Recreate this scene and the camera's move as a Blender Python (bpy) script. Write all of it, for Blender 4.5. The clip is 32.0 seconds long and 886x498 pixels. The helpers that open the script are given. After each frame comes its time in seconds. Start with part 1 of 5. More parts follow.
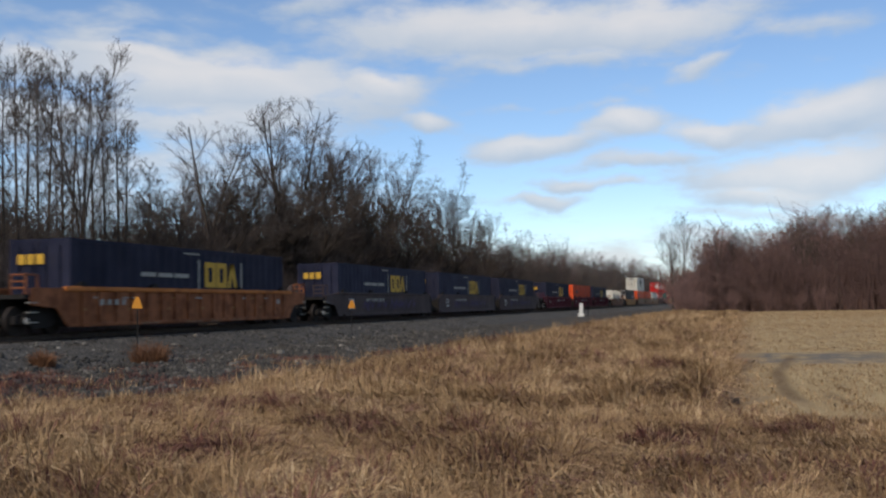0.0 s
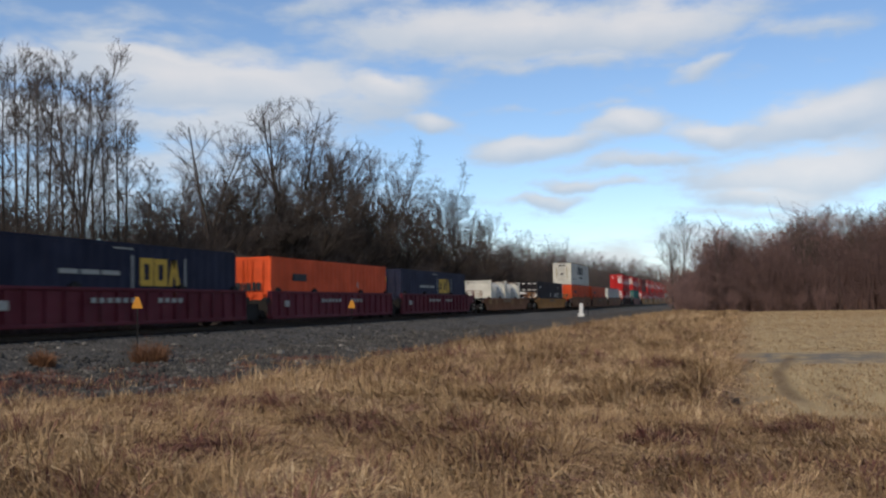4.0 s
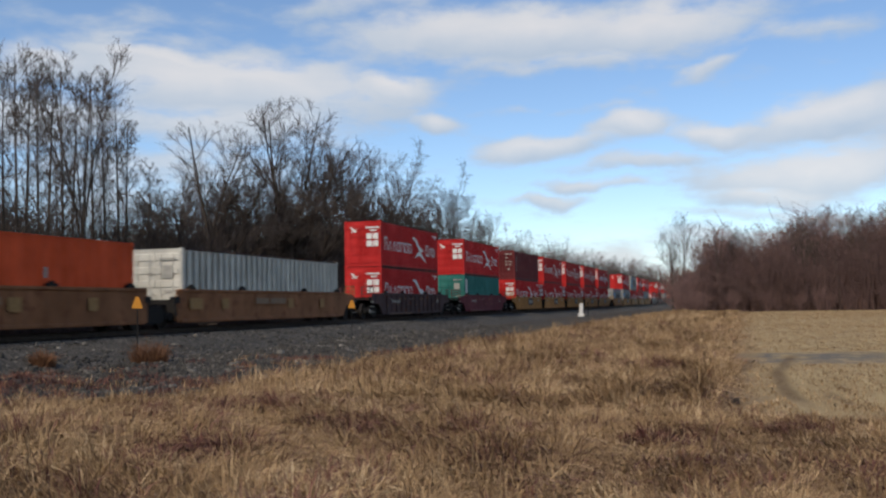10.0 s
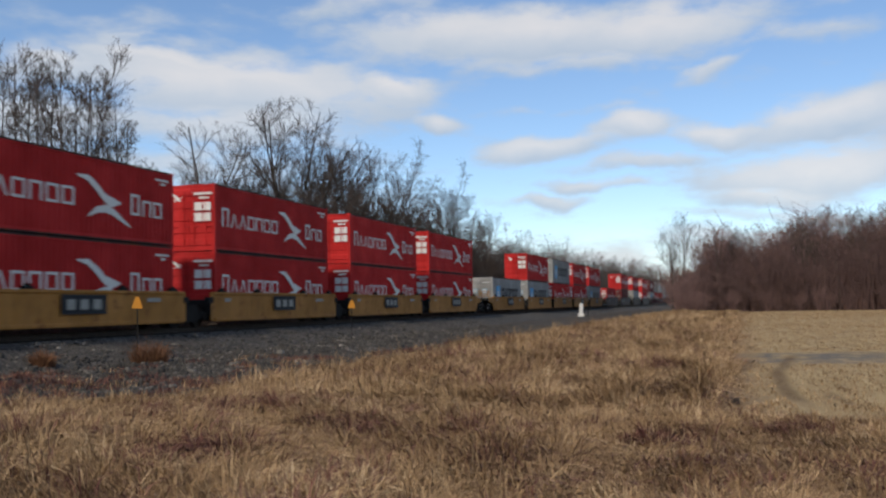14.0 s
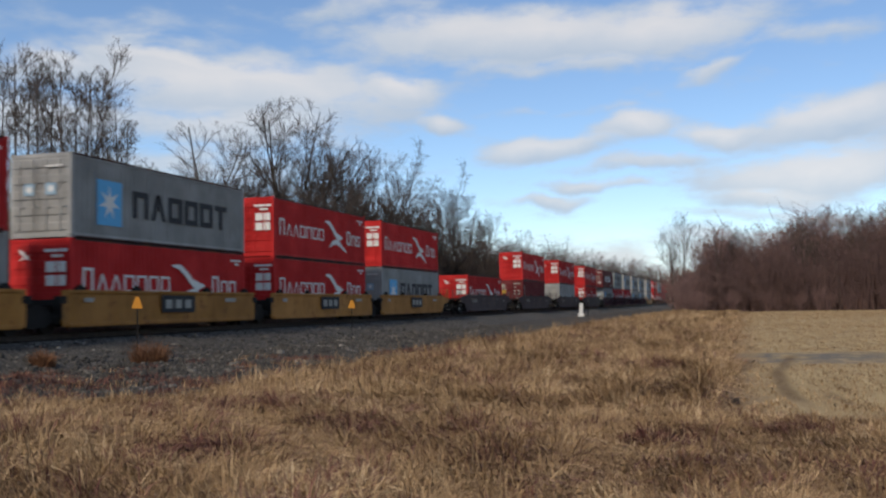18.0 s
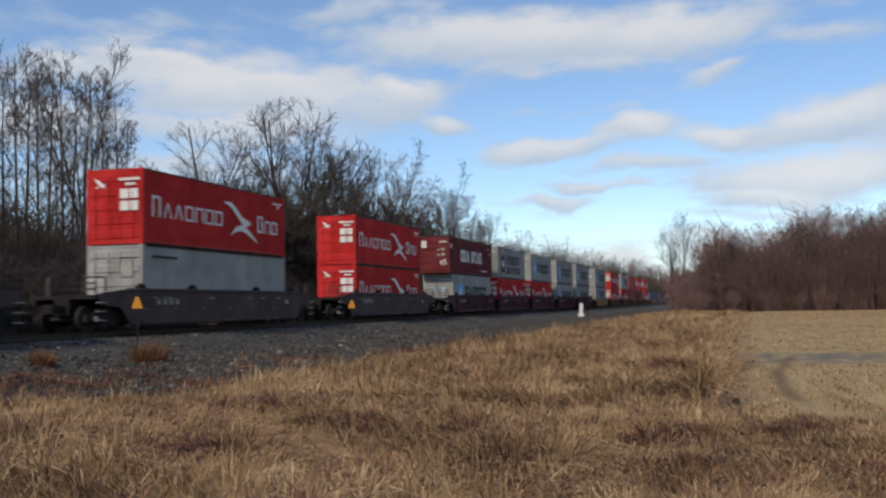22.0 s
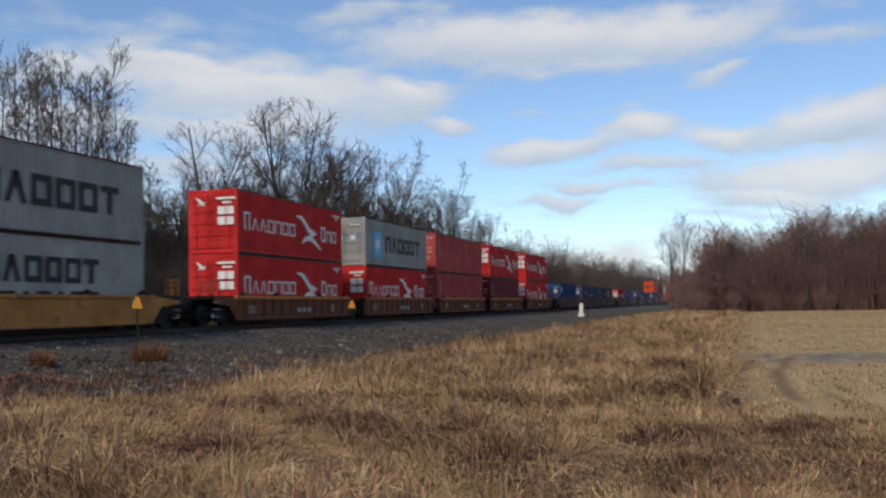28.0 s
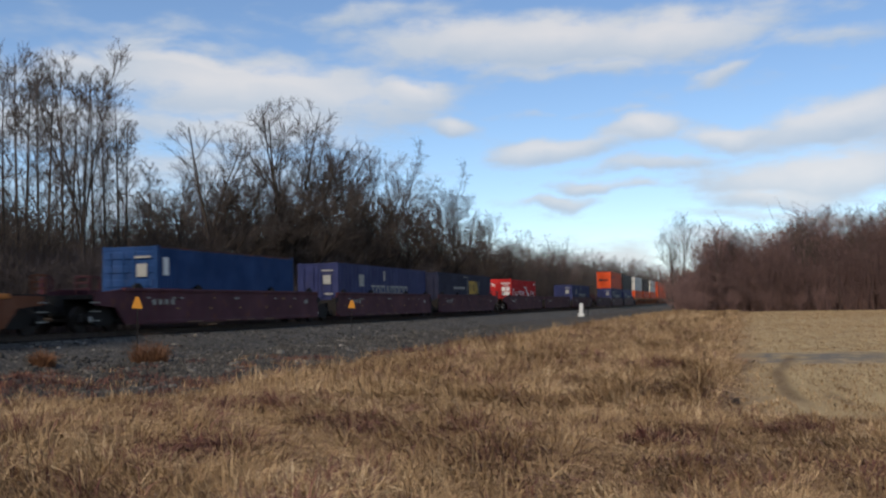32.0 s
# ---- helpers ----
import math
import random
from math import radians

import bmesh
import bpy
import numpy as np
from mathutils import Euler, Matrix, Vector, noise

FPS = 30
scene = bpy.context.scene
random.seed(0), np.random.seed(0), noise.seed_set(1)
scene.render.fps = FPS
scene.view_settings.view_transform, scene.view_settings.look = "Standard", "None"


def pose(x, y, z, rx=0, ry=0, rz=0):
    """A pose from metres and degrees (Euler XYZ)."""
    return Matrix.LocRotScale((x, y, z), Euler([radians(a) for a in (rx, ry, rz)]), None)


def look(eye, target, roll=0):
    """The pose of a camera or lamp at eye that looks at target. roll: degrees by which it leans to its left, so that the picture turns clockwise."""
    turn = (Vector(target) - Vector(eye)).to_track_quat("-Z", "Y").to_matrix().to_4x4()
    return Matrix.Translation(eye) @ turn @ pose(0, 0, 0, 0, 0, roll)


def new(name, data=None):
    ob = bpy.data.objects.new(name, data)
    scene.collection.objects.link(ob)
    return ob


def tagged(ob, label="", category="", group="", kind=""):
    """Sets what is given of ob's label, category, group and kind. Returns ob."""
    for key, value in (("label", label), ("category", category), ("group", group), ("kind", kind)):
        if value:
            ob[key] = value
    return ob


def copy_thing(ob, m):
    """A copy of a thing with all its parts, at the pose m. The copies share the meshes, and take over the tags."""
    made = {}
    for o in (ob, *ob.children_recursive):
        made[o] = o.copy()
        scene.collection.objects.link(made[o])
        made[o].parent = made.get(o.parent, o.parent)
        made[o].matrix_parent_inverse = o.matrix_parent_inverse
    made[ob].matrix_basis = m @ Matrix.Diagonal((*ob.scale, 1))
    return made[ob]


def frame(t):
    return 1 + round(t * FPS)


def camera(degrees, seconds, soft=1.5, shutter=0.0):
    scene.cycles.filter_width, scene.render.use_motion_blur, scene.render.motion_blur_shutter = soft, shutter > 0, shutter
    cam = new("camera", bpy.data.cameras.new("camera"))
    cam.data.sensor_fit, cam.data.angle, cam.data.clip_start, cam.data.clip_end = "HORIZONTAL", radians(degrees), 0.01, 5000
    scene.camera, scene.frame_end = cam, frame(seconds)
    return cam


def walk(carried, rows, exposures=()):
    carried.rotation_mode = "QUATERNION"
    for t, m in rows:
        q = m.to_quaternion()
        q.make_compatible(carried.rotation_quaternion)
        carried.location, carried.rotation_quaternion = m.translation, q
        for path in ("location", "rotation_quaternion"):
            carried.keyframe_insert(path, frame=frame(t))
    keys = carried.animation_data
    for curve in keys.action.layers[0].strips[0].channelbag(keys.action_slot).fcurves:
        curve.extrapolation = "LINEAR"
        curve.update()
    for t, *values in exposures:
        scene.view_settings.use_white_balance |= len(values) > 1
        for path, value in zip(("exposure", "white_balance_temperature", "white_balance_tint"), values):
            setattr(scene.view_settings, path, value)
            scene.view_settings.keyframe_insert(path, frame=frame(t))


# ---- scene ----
EYE = Vector((0.0, 0.0, 1.55))
YAW, PITCH, ROLL = 0.28755, 0.05673, -1.0165
VIEW = Vector((-math.sin(YAW) * math.cos(PITCH), math.cos(YAW) * math.cos(PITCH), math.sin(PITCH)))
cam = camera(47.985, 32.0, soft=2.4, shutter=0.3)
CAM_POSE = look(EYE, EYE + VIEW * 100, ROLL)
walk(cam, [(0, CAM_POSE), (32, CAM_POSE)], exposures=[(0, 0.28), (32, 0.28)])

# ---- world, sun ----
SUN_EL, SUN_AZ = radians(44), radians(192)
world = bpy.data.worlds.new("sky")
scene.world = world
world.use_nodes = True
wn = world.node_tree.nodes
sky = wn.new("ShaderNodeTexSky")
sky.sky_type = "NISHITA"
sky.sun_disc = False
sky.altitude = 300
sky.sun_elevation, sky.sun_rotation = SUN_EL, SUN_AZ
sky.air_density, sky.dust_density, sky.ozone_density = 0.92, 0.0, 3.6
world.node_tree.links.new(sky.outputs[0], wn["Background"].inputs[0])
wn["Background"].inputs[1].default_value = 0.115
sun = new("sun", bpy.data.lights.new("sun", "SUN"))
sun.data.energy, sun.data.angle, sun.data.color = 2.65, radians(6), (1.0, 0.87, 0.71)
sun_dir = Vector((math.sin(SUN_AZ) * math.cos(SUN_EL), math.cos(SUN_AZ) * math.cos(SUN_EL), math.sin(SUN_EL)))
sun.matrix_basis = look(sun_dir * 100, (0, 0, 0))


# ---- materials ----
def material(name):
    m = bpy.data.materials.new(name)
    m.use_nodes = True
    return m, m.node_tree.nodes, m.node_tree.links, m.node_tree.nodes["Principled BSDF"]


def noise_node(n, l, scale, detail=5, vector=None, rough=0.55):
    t = n.new("ShaderNodeTexNoise")
    t.inputs["Scale"].default_value, t.inputs["Detail"].default_value, t.inputs["Roughness"].default_value = scale, detail, rough
    if vector is not None:
        l.new(vector, t.inputs["Vector"])
    return t.outputs["Fac"]


def math_node(n, l, op, a, b=None, c=None, clamp=False):
    m = n.new("ShaderNodeMath")
    m.operation, m.use_clamp = op, clamp
    for i, v in enumerate((a, b, c)):
        if v is None:
            continue
        if isinstance(v, (int, float)):
            m.inputs[i].default_value = v
        else:
            l.new(v, m.inputs[i])
    return m.outputs[0]


def ramp(n, l, fac, *stops):
    r = n.new("ShaderNodeValToRGB")
    e = r.color_ramp.elements
    while len(e) < len(stops):
        e.new(0.5)
    for k, (p, c) in zip(e, stops):
        k.position, k.color = p, (*c, 1)
    l.new(fac, r.inputs[0])
    return r.outputs[0]


def mix(n, l, fac, a, b, mode="MIX"):
    m = n.new("ShaderNodeMix")
    m.data_type, m.blend_type = "RGBA", mode
    for i, v in ((0, fac), (6, a), (7, b)):
        if isinstance(v, (int, float)):
            m.inputs[i].default_value = v
        elif isinstance(v, tuple):
            m.inputs[i].default_value = (*v, 1)
        else:
            l.new(v, m.inputs[i])
    return m.outputs[2]


def smooth(n, l, v, lo, hi):
    m = n.new("ShaderNodeMapRange")
    m.interpolation_type = "SMOOTHSTEP"
    m.inputs[1].default_value, m.inputs[2].default_value = lo, hi
    l.new(v, m.inputs[0])
    return m.outputs[0]


def bump(n, l, bsdf, height, strength=0.3, distance=0.02):
    b = n.new("ShaderNodeBump")
    b.inputs["Strength"].default_value, b.inputs["Distance"].default_value = strength, distance
    l.new(height, b.inputs["Height"])
    l.new(b.outputs[0], bsdf.inputs["Normal"])


def coords(n, l, scale=(1, 1, 1), kind="Object"):
    c, m = n.new("ShaderNodeTexCoord"), n.new("ShaderNodeMapping")
    m.inputs["Scale"].default_value = scale
    l.new(c.outputs[kind], m.inputs["Vector"])
    return m.outputs[0]


def paint(name, rgb, dirt=0.35, rust=0.0, rough=0.62, dirt_rgb=(0.07, 0.06, 0.05), metal=0.0):
    """Weathered paint: faded patches, vertical streaks, grime and spots of rust."""
    m, n, l, b = material(name)
    base = coords(n, l)
    streak = coords(n, l, (1.0, 3.5, 0.35))
    fade = noise_node(n, l, 0.7, 4, base)
    info = n.new("ShaderNodeObjectInfo").outputs["Random"]
    light = tuple(min(1, c * 1.22 + 0.012) for c in rgb)
    dark = tuple(c * 0.8 for c in rgb)
    col = ramp(n, l, fade, (0.3, dark), (0.7, light))
    tone = math_node(n, l, "MULTIPLY_ADD", info, 0.25, 0.87)
    tint = n.new("ShaderNodeCombineColor")
    for i in range(3):
        l.new(tone, tint.inputs[i])
    col = mix(n, l, 1.0, col, tint.outputs[0], "MULTIPLY")
    grime = smooth(n, l, noise_node(n, l, 2.2, 7, streak, 0.65), 0.48, 0.75)
    col = mix(n, l, math_node(n, l, "MULTIPLY", grime, dirt), col, dirt_rgb)
    if rust:
        spots = smooth(n, l, noise_node(n, l, 1.6, 8, base, 0.7), 0.62 - 0.25 * rust, 0.74 - 0.2 * rust)
        col = mix(n, l, math_node(n, l, "MULTIPLY", spots, 0.85), col, (0.13, 0.045, 0.02))
    l.new(col, b.inputs["Base Color"])
    l.new(math_node(n, l, "MULTIPLY_ADD", grime, 0.25, rough), b.inputs["Roughness"])
    b.inputs["Specular IOR Level"].default_value = 0.12
    b.inputs["Metallic"].default_value = metal
    bump(n, l, b, noise_node(n, l, 14, 6, base), 0.12, 0.01)
    return m


def plain(name, rgb, rough=0.7, var=0.25, scale=6.0, metal=0.0, bumps=0.2):
    m, n, l, b = material(name)
    v = coords(n, l)
    f = noise_node(n, l, scale, 6, v)
    l.new(ramp(n, l, f, (0.25, tuple(c * (1 - var) for c in rgb)), (0.75, tuple(min(1, c * (1 + var)) for c in rgb))), b.inputs["Base Color"])
    b.inputs["Roughness"].default_value, b.inputs["Metallic"].default_value = rough, metal
    b.inputs["Specular IOR Level"].default_value = 0.25
    bump(n, l, b, noise_node(n, l, scale * 5, 5, v), bumps, 0.02)
    return m


def blades(name, *stops, trans=0.0):
    """Stalks and twigs, toned piece by piece."""
    m, n, l, b = material(name)
    g = n.new("ShaderNodeNewGeometry").outputs["Random Per Island"]
    big = smooth(n, l, noise_node(n, l, 0.5, 4, coords(n, l)), 0.3, 0.7)
    f = math_node(n, l, "ADD", math_node(n, l, "MULTIPLY", g, 0.65), math_node(n, l, "MULTIPLY", big, 0.35))
    l.new(ramp(n, l, f, *stops), b.inputs["Base Color"])
    b.inputs["Roughness"].default_value = 0.75
    b.inputs["Specular IOR Level"].default_value = 0.2
    return m


def bark(name, dark, light, scale=3.0):
    m, n, l, b = material(name)
    v = coords(n, l, (1, 1, 0.25))
    f = noise_node(n, l, scale, 7, v, 0.65)
    info = n.new("ShaderNodeObjectInfo").outputs["Random"]
    f2 = math_node(n, l, "MULTIPLY_ADD", info, 0.2, math_node(n, l, "SUBTRACT", f, 0.1))
    l.new(ramp(n, l, f2, (0.3, dark), (0.72, light)), b.inputs["Base Color"])
    b.inputs["Roughness"].default_value = 0.9
    b.inputs["Specular IOR Level"].default_value = 0.15
    bump(n, l, b, f, 0.5, 0.03)
    return m


RED = paint("red_container_paint", (0.42, 0.016, 0.015), 0.16)
BRIGHT_RED = paint("bright_red_paint", (0.50, 0.03, 0.025), 0.15)
BROWN = paint("oxide_brown_paint", (0.115, 0.016, 0.017), 0.2)
RUSSET = paint("russet_paint", (0.32, 0.048, 0.044), 0.2)
GREY = paint("light_grey_paint", (0.265, 0.262, 0.252), 0.2)
PALE = paint("pale_grey_paint", (0.28, 0.275, 0.262), 0.25)
WHITE = paint("white_paint", (0.50, 0.48, 0.42), 0.2, dirt_rgb=(0.25, 0.21, 0.14))
NAVY = paint("navy_paint", (0.008, 0.0095, 0.027), 0.2)
BLUE = paint("blue_paint", (0.010, 0.040, 0.125), 0.2)
PURPLE = paint("violet_blue_paint", (0.022, 0.027, 0.085), 0.2)
TEAL = paint("teal_paint", (0.024, 0.14, 0.12), 0.25)
ORANGE = paint("orange_paint", (0.52, 0.062, 0.012), 0.2)
BLACK = paint("black_paint", (0.010, 0.007, 0.010), 0.15)
YELLOW_WELL = paint("ochre_yellow_well_paint", (0.32, 0.142, 0.030), 0.45, 0.25, 0.6)
BROWN_WELL = paint("faded_brown_well_paint", (0.21, 0.085, 0.034), 0.45, 0.4, 0.65)
OFF_WHITE = paint("off_white_paint", (0.46, 0.44, 0.375), 0.2)
RUST_LIT_CHORD = paint("bright_rust_orange_paint", (0.38, 0.13, 0.03), 0.35, 0.3)
RUST_BRIGHT = paint("flaking_orange_well_paint", (0.25, 0.088, 0.035), 0.5, 0.65, 0.7)
RUST_WELL = paint("rusty_orange_well_paint", (0.125, 0.045, 0.022), 0.55, 0.7, 0.7)
MAROON_WELL = paint("maroon_well_paint", (0.095, 0.010, 0.018), 0.35, 0.1, 0.6)
DUSK_WELL = paint("dull_maroon_well_paint", (0.056, 0.014, 0.021), 0.4, 0.25, 0.6)
SLATE_WELL = paint("slate_grey_well_paint", (0.056, 0.038, 0.037), 0.4, 0.1, 0.6)
DARK_WELL = paint("dark_brown_well_paint", (0.055, 0.03, 0.03), 0.5, 0.3, 0.65)
UNDER = plain("grimy_steel", (0.014, 0.012, 0.011), 0.85, 0.4)
WHEEL = plain("worn_wheel_steel", (0.022, 0.017, 0.015), 0.7, 0.4, 6, 0.2)
CAP = plain("bright_worn_steel", (0.34, 0.32, 0.30), 0.5, 0.3, 8, 0.4)
STEEL = plain("galvanised_steel", (0.30, 0.295, 0.285), 0.55, 0.25, 6, 0.3)
MARK_WHITE = plain("white_marking", (0.64, 0.63, 0.60), 0.6, 0.08)
MARK_BLACK = plain("black_marking", (0.015, 0.015, 0.018), 0.6, 0.2)
MARK_YELLOW = plain("yellow_marking", (0.50, 0.30, 0.035), 0.6, 0.1)
MARK_SKY = plain("sky_blue_marking", (0.10, 0.36, 0.62), 0.6, 0.08)
MARK_MIST = plain("pale_blue_marking", (0.24, 0.36, 0.46), 0.6, 0.1)
MARK_DIM = plain("faded_pale_marking", (0.30, 0.29, 0.26), 0.7, 0.2)


# ---- mesh helpers ----
class Geo:
    """Collects boxes, prisms and tubes for one mesh."""

    def __init__(self):
        self.v, self.f = [], []

    def add(self, verts, faces):
        o = len(self.v)
        self.v += [tuple(p) for p in verts]
        self.f += [tuple(i + o for i in f) for f in faces]
        return self

    def box(self, x0, x1, y0, y1, z0, z1):
        return self.add([(x, y, z) for z in (z0, z1) for y in (y0, y1) for x in (x0, x1)],
                        [(0, 2, 3, 1), (4, 5, 7, 6), (0, 1, 5, 4), (2, 6, 7, 3), (0, 4, 6, 2), (1, 3, 7, 5)])

    def chamfer(self, x0, x1, y0, y1, z0, z1, c):
        """A box with its four long (y) edges taken off."""
        ring = [(x0 + c, z0), (x1 - c, z0), (x1, z0 + c), (x1, z1 - c), (x1 - c, z1), (x0 + c, z1), (x0, z1 - c), (x0, z0 + c)]
        return self.prism_y(ring, y0, y1)

    def prism_y(self, ring, y0, y1):
        k = len(ring)
        v = [(x, y0, z) for x, z in ring] + [(x, y1, z) for x, z in ring]
        return self.add(v, [tuple(range(k)), tuple(range(2 * k - 1, k - 1, -1))] + [(i, i + k, (i + 1) % k + k, (i + 1) % k) for i in range(k)])

    def prism_x(self, ring, x0, x1):
        k = len(ring)
        v = [(x0, y, z) for y, z in ring] + [(x1, y, z) for y, z in ring]
        return self.add(v, [tuple(range(k - 1, -1, -1)), tuple(range(k, 2 * k))] + [(i, (i + 1) % k, (i + 1) % k + k, i + k) for i in range(k)])

    def tube(self, a, b, ra, rb, sides=6, caps=True):
        a, b = Vector(a), Vector(b)
        d = (b - a).normalized()
        s = d.orthogonal().normalized()
        t = d.cross(s)
        v = []
        for p, r in ((a, ra), (b, rb)):
            for i in range(sides):
                w = 2 * math.pi * i / sides
                v.append(p + (s * math.cos(w) + t * math.sin(w)) * r)
        f = [(i, (i + 1) % sides, (i + 1) % sides + sides, i + sides) for i in range(sides)]
        if caps:
            f += [tuple(range(sides - 1, -1, -1)), tuple(range(sides, 2 * sides))]
        return self.add(v, f)

    def lathe_x(self, profile, sides=20, centre=(0, 0, 0)):
        """Turned about an x axis: profile of (x, r)."""
        v, f, k = [], [], len(profile)
        for i in range(sides):
            w = 2 * math.pi * i / sides
            v += [(centre[0] + x, centre[1] + r * math.cos(w), centre[2] + r * math.sin(w)) for x, r in profile]
        for i in range(sides):
            j = (i + 1) % sides
            f += [(i * k + q, i * k + q + 1, j * k + q + 1, j * k + q) for q in range(k - 1)]
        return self.add(v, f)

    def mesh(self, name, mat, shade=False):
        me = bpy.data.meshes.new(name)
        me.from_pydata(self.v, [], self.f)
        bm = bmesh.new()
        bm.from_mesh(me)
        bmesh.ops.recalc_face_normals(bm, faces=bm.faces)
        bm.to_mesh(me)
        bm.free()
        me.materials.append(mat)
        if shade:
            me.shade_smooth()
        return me


def part(name, geo, mat, parent, label="", shade=False):
    ob = new(name, geo if isinstance(geo, bpy.types.Mesh) else geo.mesh(name, mat, shade))
    ob.parent = parent
    return tagged(ob, label)


def raw_mesh(name, verts, faces, mat):
    """A large mesh from arrays; all faces have the same number of corners."""
    verts, faces = np.asarray(verts, np.float32), np.asarray(faces, np.int32)
    me = bpy.data.meshes.new(name)
    k = faces.shape[1]
    me.vertices.add(len(verts))
    me.vertices.foreach_set("co", verts.ravel())
    me.loops.add(faces.size)
    me.loops.foreach_set("vertex_index", faces.ravel())
    me.polygons.add(len(faces))
    me.polygons.foreach_set("loop_start", np.arange(0, faces.size, k, dtype=np.int32))
    me.polygons.foreach_set("loop_total", np.full(len(faces), k, np.int32))
    me.update(calc_edges=True)
    me.validate()
    me.materials.append(mat)
    return me


# ---- sky: drifting clouds ----
def cloud_material():
    m, n, l, b = material("cloud")
    n.remove(b)
    uv = n.new("ShaderNodeUVMap").outputs[0]
    wob = n.new("ShaderNodeTexNoise")
    wob.inputs["Scale"].default_value, wob.inputs["Detail"].default_value = 7, 5
    l.new(uv, wob.inputs["Vector"])
    off = n.new("ShaderNodeVectorMath")
    off.operation = "MULTIPLY_ADD"
    l.new(wob.outputs["Color"], off.inputs[0])
    off.inputs[1].default_value, off.inputs[2].default_value = (0.18, 0.065, 0), (-0.09, -0.0325, 0)
    pos = n.new("ShaderNodeVectorMath")
    l.new(uv, pos.inputs[0])
    l.new(off.outputs[0], pos.inputs[1])
    total, lit = None, None
    # azimuth, elevation, half width, half height, lean, weight (milliradians of the sky); the last two paint haze along
    # the horizon
    banks = [(-270, 128, 230, 52, 0, 0.55), (-187, 209, 187, 43, -4, 1), (-51, 216, 74, 23, -1, 1), (-247, 232, 114, 20, -9, 0.95), (-279, 257, 85, 16, -1, 0.55),
             (71, 267, 210, 31, 2, 1.05), (211, 266, 148, 34, 4, 1), (127, 237, 142, 12, -1, 0.6), (3, 180, 34, 14, -1, 0.9), (291,
             228, 51, 10, 14, 0.6), (354, 248, 74, 14, -1, 0.5), (102, 150, 74, 16, 7, 0.95), (178, 169, 65, 18, 4, 1), (273, 161,
             65, 15, -1, 1), (386, 166, 102, 28, 8, 1), (197, 136, 85, 9, 4, 0.6), (364, 117, 153, 26, 2, 1), (157, 114, 62, 7, -1,
             0.75), (112, 103, 74, 6, -1, 0.75), (303, 101, 85, 12, -1, 0.8), (323, 82, 119, 9, -1, 0.55), (86, 192, 40, 6, -1, 0.4),
             (159, 189, 37, 7, -1, 0.4), (-79, 292, 119, 14, -1, 0.5), (-305, 273, 119, 20, -1, 0.45), (-357, 223, 114, 28, -1, 0.8),
             (-214, 173, 170, 23, -1, 0.7), (-490, 203, 125, 62, -1, 0.9), (529, 158, 148, 62, -1, 0.9), (-113, 237, 62, 17, -1,
             0.5), (-391, 175, 142, 34, -1, 0.7), (150, 40, 420, 34, 0, 0.62), (330, 62, 190, 12, 1, 0.7)]
    for a, e, w, h, lean, weight in banks:
        mp = n.new("ShaderNodeMapping")
        mp.vector_type = "TEXTURE"
        mp.inputs["Location"].default_value = (a / 1000, e / 1000, 0)
        mp.inputs["Rotation"].default_value = (0, 0, radians(lean))
        mp.inputs["Scale"].default_value = (w / 1000, h / 1000, 1)
        l.new(pos.outputs[0], mp.inputs["Vector"])
        ln = n.new("ShaderNodeVectorMath")
        ln.operation = "LENGTH"
        l.new(mp.outputs[0], ln.inputs[0])
        body = math_node(n, l, "MULTIPLY", math_node(n, l, "SUBTRACT", 1.25, ln.outputs["Value"], clamp=True), weight)
        sep = n.new("ShaderNodeSeparateXYZ")
        l.new(mp.outputs[0], sep.inputs[0])
        top = math_node(n, l, "MULTIPLY", body, math_node(n, l, "MULTIPLY_ADD", sep.outputs[1], 0.5, 0.45, clamp=True))
        total = body if total is None else math_node(n, l, "MAXIMUM", total, body)
        lit = top if lit is None else math_node(n, l, "MAXIMUM", lit, top)
    # unseen cloud beside and above the view, added to whiten the fill light
    far = smooth(n, l, noise_node(n, l, 2.2, 5, uv), 0.44, 0.62)
    az = n.new("ShaderNodeSeparateXYZ")
    l.new(uv, az.inputs[0])
    out = math_node(n, l, "MAXIMUM", smooth(n, l, math_node(n, l, "ABSOLUTE", az.outputs[0]), 0.6, 0.8), smooth(n, l, az.outputs[1], 0.33, 0.42))
    total = math_node(n, l, "MAXIMUM", total, math_node(n, l, "MULTIPLY", out, far))
    st = n.new("ShaderNodeMapping")
    st.inputs["Scale"].default_value = (1, 2.7, 1)
    l.new(uv, st.inputs["Vector"])
    fine = noise_node(n, l, 13, 9, st.outputs[0], 0.56)
    alpha = smooth(n, l, math_node(n, l, "ADD", total, math_node(n, l, "MULTIPLY_ADD", fine, 1.7, -0.87)), 0.0, 0.75)
    # sunlit tops and shaded undersides are put into the cloud colour
    tone = math_node(n, l, "ADD", lit, math_node(n, l, "MULTIPLY_ADD", noise_node(n, l, 6, 5, st.outputs[0]), 0.5, -0.25))
    col = ramp(n, l, tone, (0.05, (0.44, 0.51, 0.60)), (0.35, (0.57, 0.60, 0.64)), (0.7, (0.78, 0.735, 0.70)))
    em, tr, mx = n.new("ShaderNodeEmission"), n.new("ShaderNodeBsdfTransparent"), n.new("ShaderNodeMixShader")
    em.inputs[1].default_value = 0.9
    l.new(col, em.inputs[0])
    l.new(math_node(n, l, "MULTIPLY", alpha, 0.84), mx.inputs[0])
    l.new(tr.outputs[0], mx.inputs[1])
    l.new(em.outputs[0], mx.inputs[2])
    l.new(mx.outputs[0], n["Material Output"].inputs[0])
    return m


